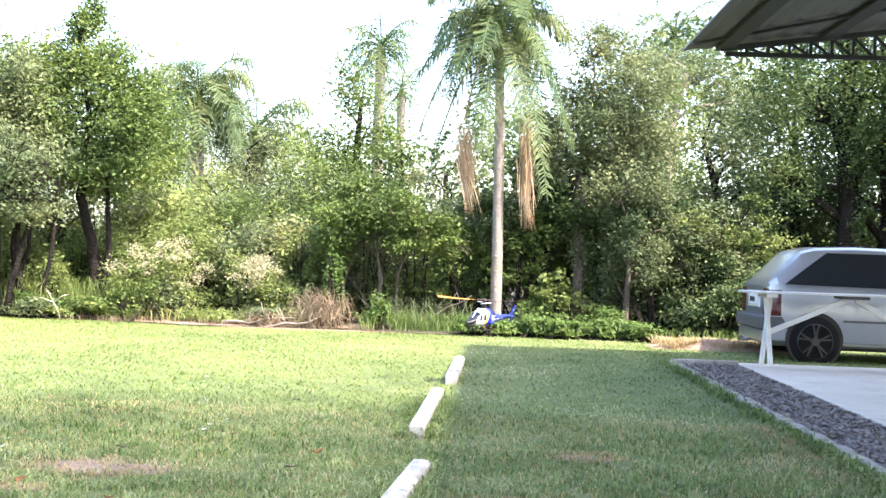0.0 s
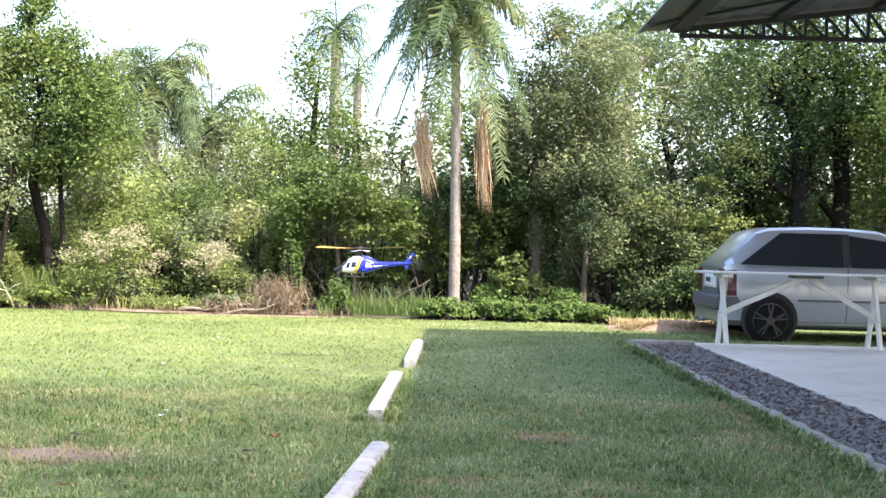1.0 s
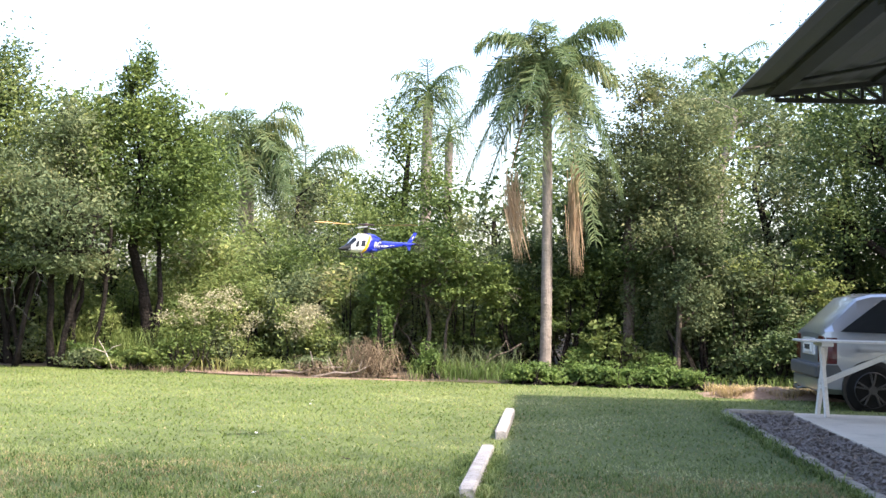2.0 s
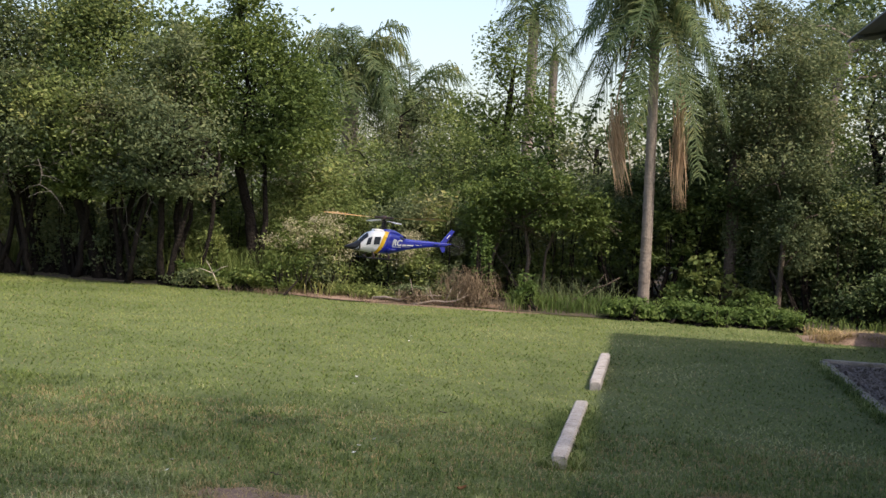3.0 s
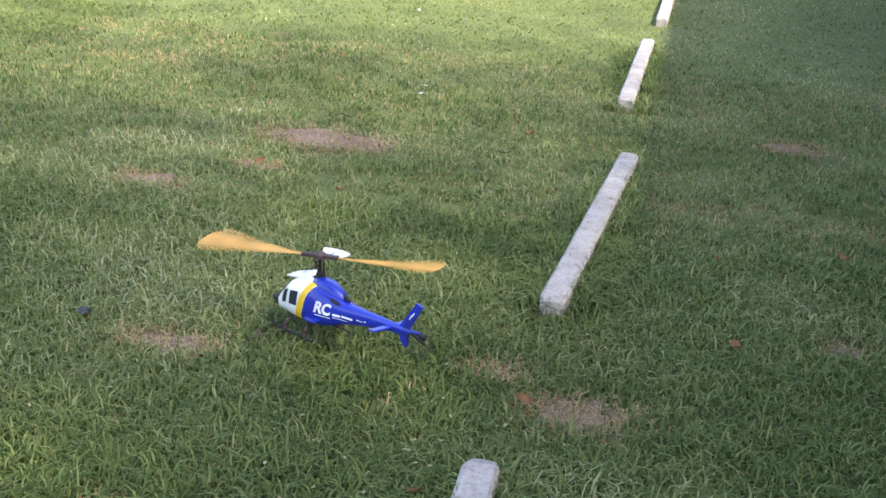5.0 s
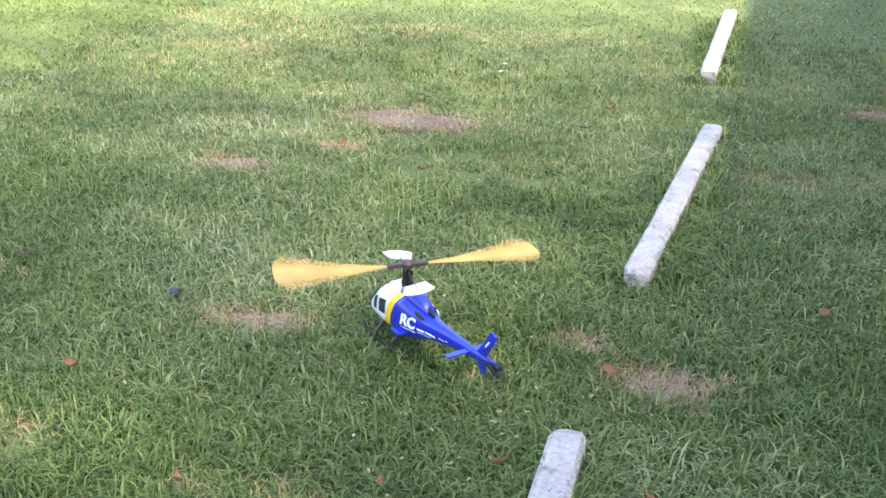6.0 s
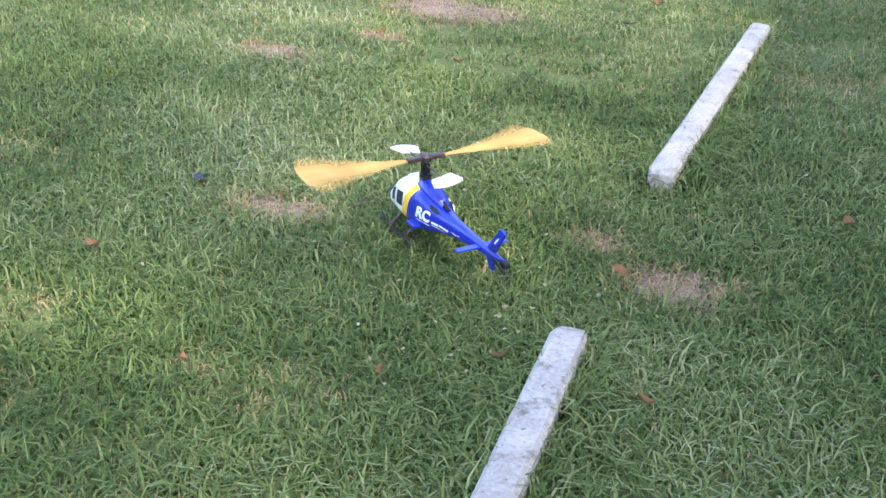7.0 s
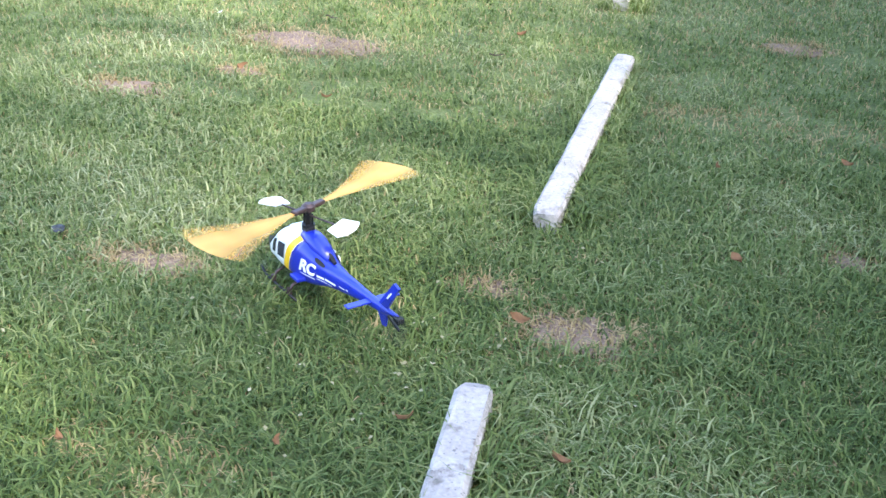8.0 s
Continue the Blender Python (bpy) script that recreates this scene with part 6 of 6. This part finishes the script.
        box(bm, (0.075 * U, 0.05 * U, 0.02 * U), (-0.06 * U, y * 0.085 * U, -0.085 * U), 0.006 * U)
        part("side_fairing", bm, M_BLUE, root)
    # mast
    bm = bmesh.new()
    tube(bm, [(0, 0, 0.07 * U), (0, 0, 0.205 * U)], [0.01 * U, 0.01 * U], 10)
    for a in range(4):
        c, d = 0.02 * U * math.cos(a * 1.57 + 0.6), 0.02 * U * math.sin(a * 1.57 + 0.6)
        tube(bm, [(c, d, 0.08 * U), (c, d, 0.18 * U)], [0.0045 * U, 0.0045 * U], 6)
    lathe(bm, [(0.03 * U, 0.118 * U), (0.03 * U, 0.13 * U)], 14, "Z")
    box(bm, (0.045 * U, 0.045 * U, 0.03 * U), (0, 0, 0.1 * U), 0.004 * U)
    part("mast", bm, M_BLACK, root, "black rotor mast with linkages")
    bm = bmesh.new()
    lathe(bm, [(0.012 * U, -0.02 * U), (0.03 * U, -0.012 * U), (0.03 * U, 0.008 * U), (0.016 * U, 0.02 * U)], 16, "Z")
    for s in (-1, 1):
        box(bm, (0.08 * U, 0.03 * U, 0.02 * U), (s * 0.055 * U, 0, 0), 0.005 * U)
        tube(bm, [(0, 0, -0.035 * U), (0, s * 0.2 * U, -0.035 * U)], [0.004 * U] * 2, 6)
    rotor = part("main_rotor", bm, M_DARKMETAL, root, "dark rotor head with two blades and a stabiliser bar")
    rotor.location = (0, 0, 0.207 * U)
    R = 0.4
    for s in (0, 1):
        bm = bmesh.new()
        g = []
        for i in range(7):
            u = i / 6
            r = 0.05 + (R - 0.05) * u
            ring = []
            for k in range(17):
                w = k / 16 * 2 - 1
                half = math.atan2(0.016 + 0.03 * u, max(r, 0.02)) * 0.45 + 0.27 * u ** 0.6
                a = w * half
                rr = r - 0.02 * (abs(w) ** 3) * u
                ring.append(bm.verts.new((rr * math.cos(a), rr * math.sin(a), 0.012 * u * u - 0.009 * u * w)))
            g.append(ring)
        for a, b in zip(g, g[1:]):
            for k in range(16):
                bm.faces.new((a[k], b[k], b[k + 1], a[k + 1]))
        bl = part("blade", bm, M_BLADE, rotor, "translucent amber rotor blade blurred by its spin", smooth=True)
        bl.matrix_basis = pose(0, 0, 0, 0, 0, 180 * s)
        bm = bmesh.new()
        out, inn = [], []
        for k in range(9):
            w = k / 4 - 1
            a = 1.5708 + w * 0.3
            ra, rb = 0.102 + 0.004 * w * w, 0.168 - 0.01 * w * w
            inn.append((bm.verts.new((ra * math.cos(a), ra * math.sin(a), 0.002 + 0.006 * w)), bm.verts.new((ra * math.cos(a), ra * math.sin(a), -0.002 + 0.006 * w))))
            out.append((bm.verts.new((rb * math.cos(a), rb * math.sin(a), 0.002 + 0.006 * w)), bm.verts.new((rb * math.cos(a), rb * math.sin(a), -0.002 + 0.006 * w))))
        for k in range(8):
            bm.faces.new((inn[k][0], out[k][0], out[k + 1][0], inn[k + 1][0]))
            bm.faces.new((inn[k][1], inn[k + 1][1], out[k + 1][1], out[k][1]))
            bm.faces.new((out[k][0], out[k][1], out[k + 1][1], out[k + 1][0]))
            bm.faces.new((inn[k][0], inn[k + 1][0], inn[k + 1][1], inn[k][1]))
        bmesh.ops.recalc_face_normals(bm, faces=bm.faces)
        pd = part("paddle", bm, M_PADDLE, rotor, "white stabiliser paddle blurred by its spin")
        pd.matrix_basis = pose(0, 0, -0.035 * U, 0, 0, 180 * s)
    return root, rotor


HELI, ROTOR = helicopter()


def motions():
    flight = [
        (0.0, 0.058, 9.990, 0.574, -0.6, -1.0, 234.0),
        (0.2, 0.091, 9.870, 0.623, -1.6, 2.3, 222.9),
        (0.5, -0.029, 9.800, 0.626, -3.0, 2.7, 211.0),
        (0.8, -0.397, 10.138, 0.727, -1.2, 3.5, 194.4),
        (1.0, -0.664, 10.427, 0.849, -0.0, 1.3, 183.4),
        (1.2, -0.980, 11.099, 1.052, 0.4, -0.7, 203.8),
        (1.5, -1.252, 11.412, 1.386, 1.0, -0.9, 209.0),
        (1.7, -1.239, 10.461, 1.561, -2.0, 0.4, 222.6),
        (2.8, -1.370, 7.415, 1.402, 0.4, -0.4, 215.4),
        (3.0, -1.457, 6.970, 1.263, 1.6, -2.5, 214.3),
        (3.2, -1.527, 6.354, 1.101, 1.7, -0.3, 214.3),
        (3.3, -1.536, 6.005, 1.074, 1.8, -1.5, 210.8),
        (3.5, -1.555, 5.325, 0.893, 1.9, -1.9, 206.7),
        (3.7, -1.653, 5.091, 0.743, -0.3, -6.0, 194.8),
        (4.0, -1.557, 4.336, 0.654, -3.6, -7.3, 183.4),
        (4.2, -1.481, 4.012, 0.506, 2.2, -1.8, 184.4),
        (4.3, -1.401, 3.801, 0.466, 5.2, -0.5, 183.0),
        (4.5, -1.226, 3.491, 0.382, 11.0, 0.3, 175.2),
        (4.7, -1.137, 3.389, 0.189, 8.0, 5.0, 159.0),
        (5.8, -0.989, 3.064, 0.146, -0.8, 1.8, 136.6),
        (6.0, -0.983, 3.065, 0.153, -1.1, 0.5, 136.7),
        (6.5, -0.982, 3.062, 0.141, -0.8, 0.3, 136.6),
        (7.0, -0.979, 3.064, 0.154, -0.4, 0.2, 136.5),
        (7.5, -0.980, 3.062, 0.146, 0.0, 0.7, 136.0),
        (8.0, -0.983, 3.061, 0.149, -0.7, 0.5, 135.9),
    ]
    walk(HELI, [(t, pose(*p)) for t, *p in flight])
    # blade directions over the ground; the rotor turns on between them
    seen = [(0.0, 5), (0.5, 167), (1.0, 168), (1.5, 163), (3.0, 165), (3.5, 175), (4.0, 154), (4.5, 4), (6.0, 29), (6.5, 137), (7.0, 46), (7.5, 64), (8.0, 64)]

    def heading(t):
        return float(np.interp(t, [r[0] for r in flight], [r[6] for r in flight]))

    spin, rows = seen[0][1] - heading(0), []
    rows.append((0.0, spin))
    for (ta, a), (tb, b) in zip(seen, seen[1:]):
        n = round((tb - ta) * 10)
        goal = b - heading(tb)
        turn = (goal - spin) % 180
        while turn + 180 <= 82 * n:
            turn += 180
        for k in range(1, n + 1):
            rows.append((round(ta + k * (tb - ta) / n, 3), spin + turn * k / n))
        spin += turn
    walk(ROTOR, [(t, pose(0, 0, 0.207 * LEN, 0, 0, a)) for t, a in rows])


motions()
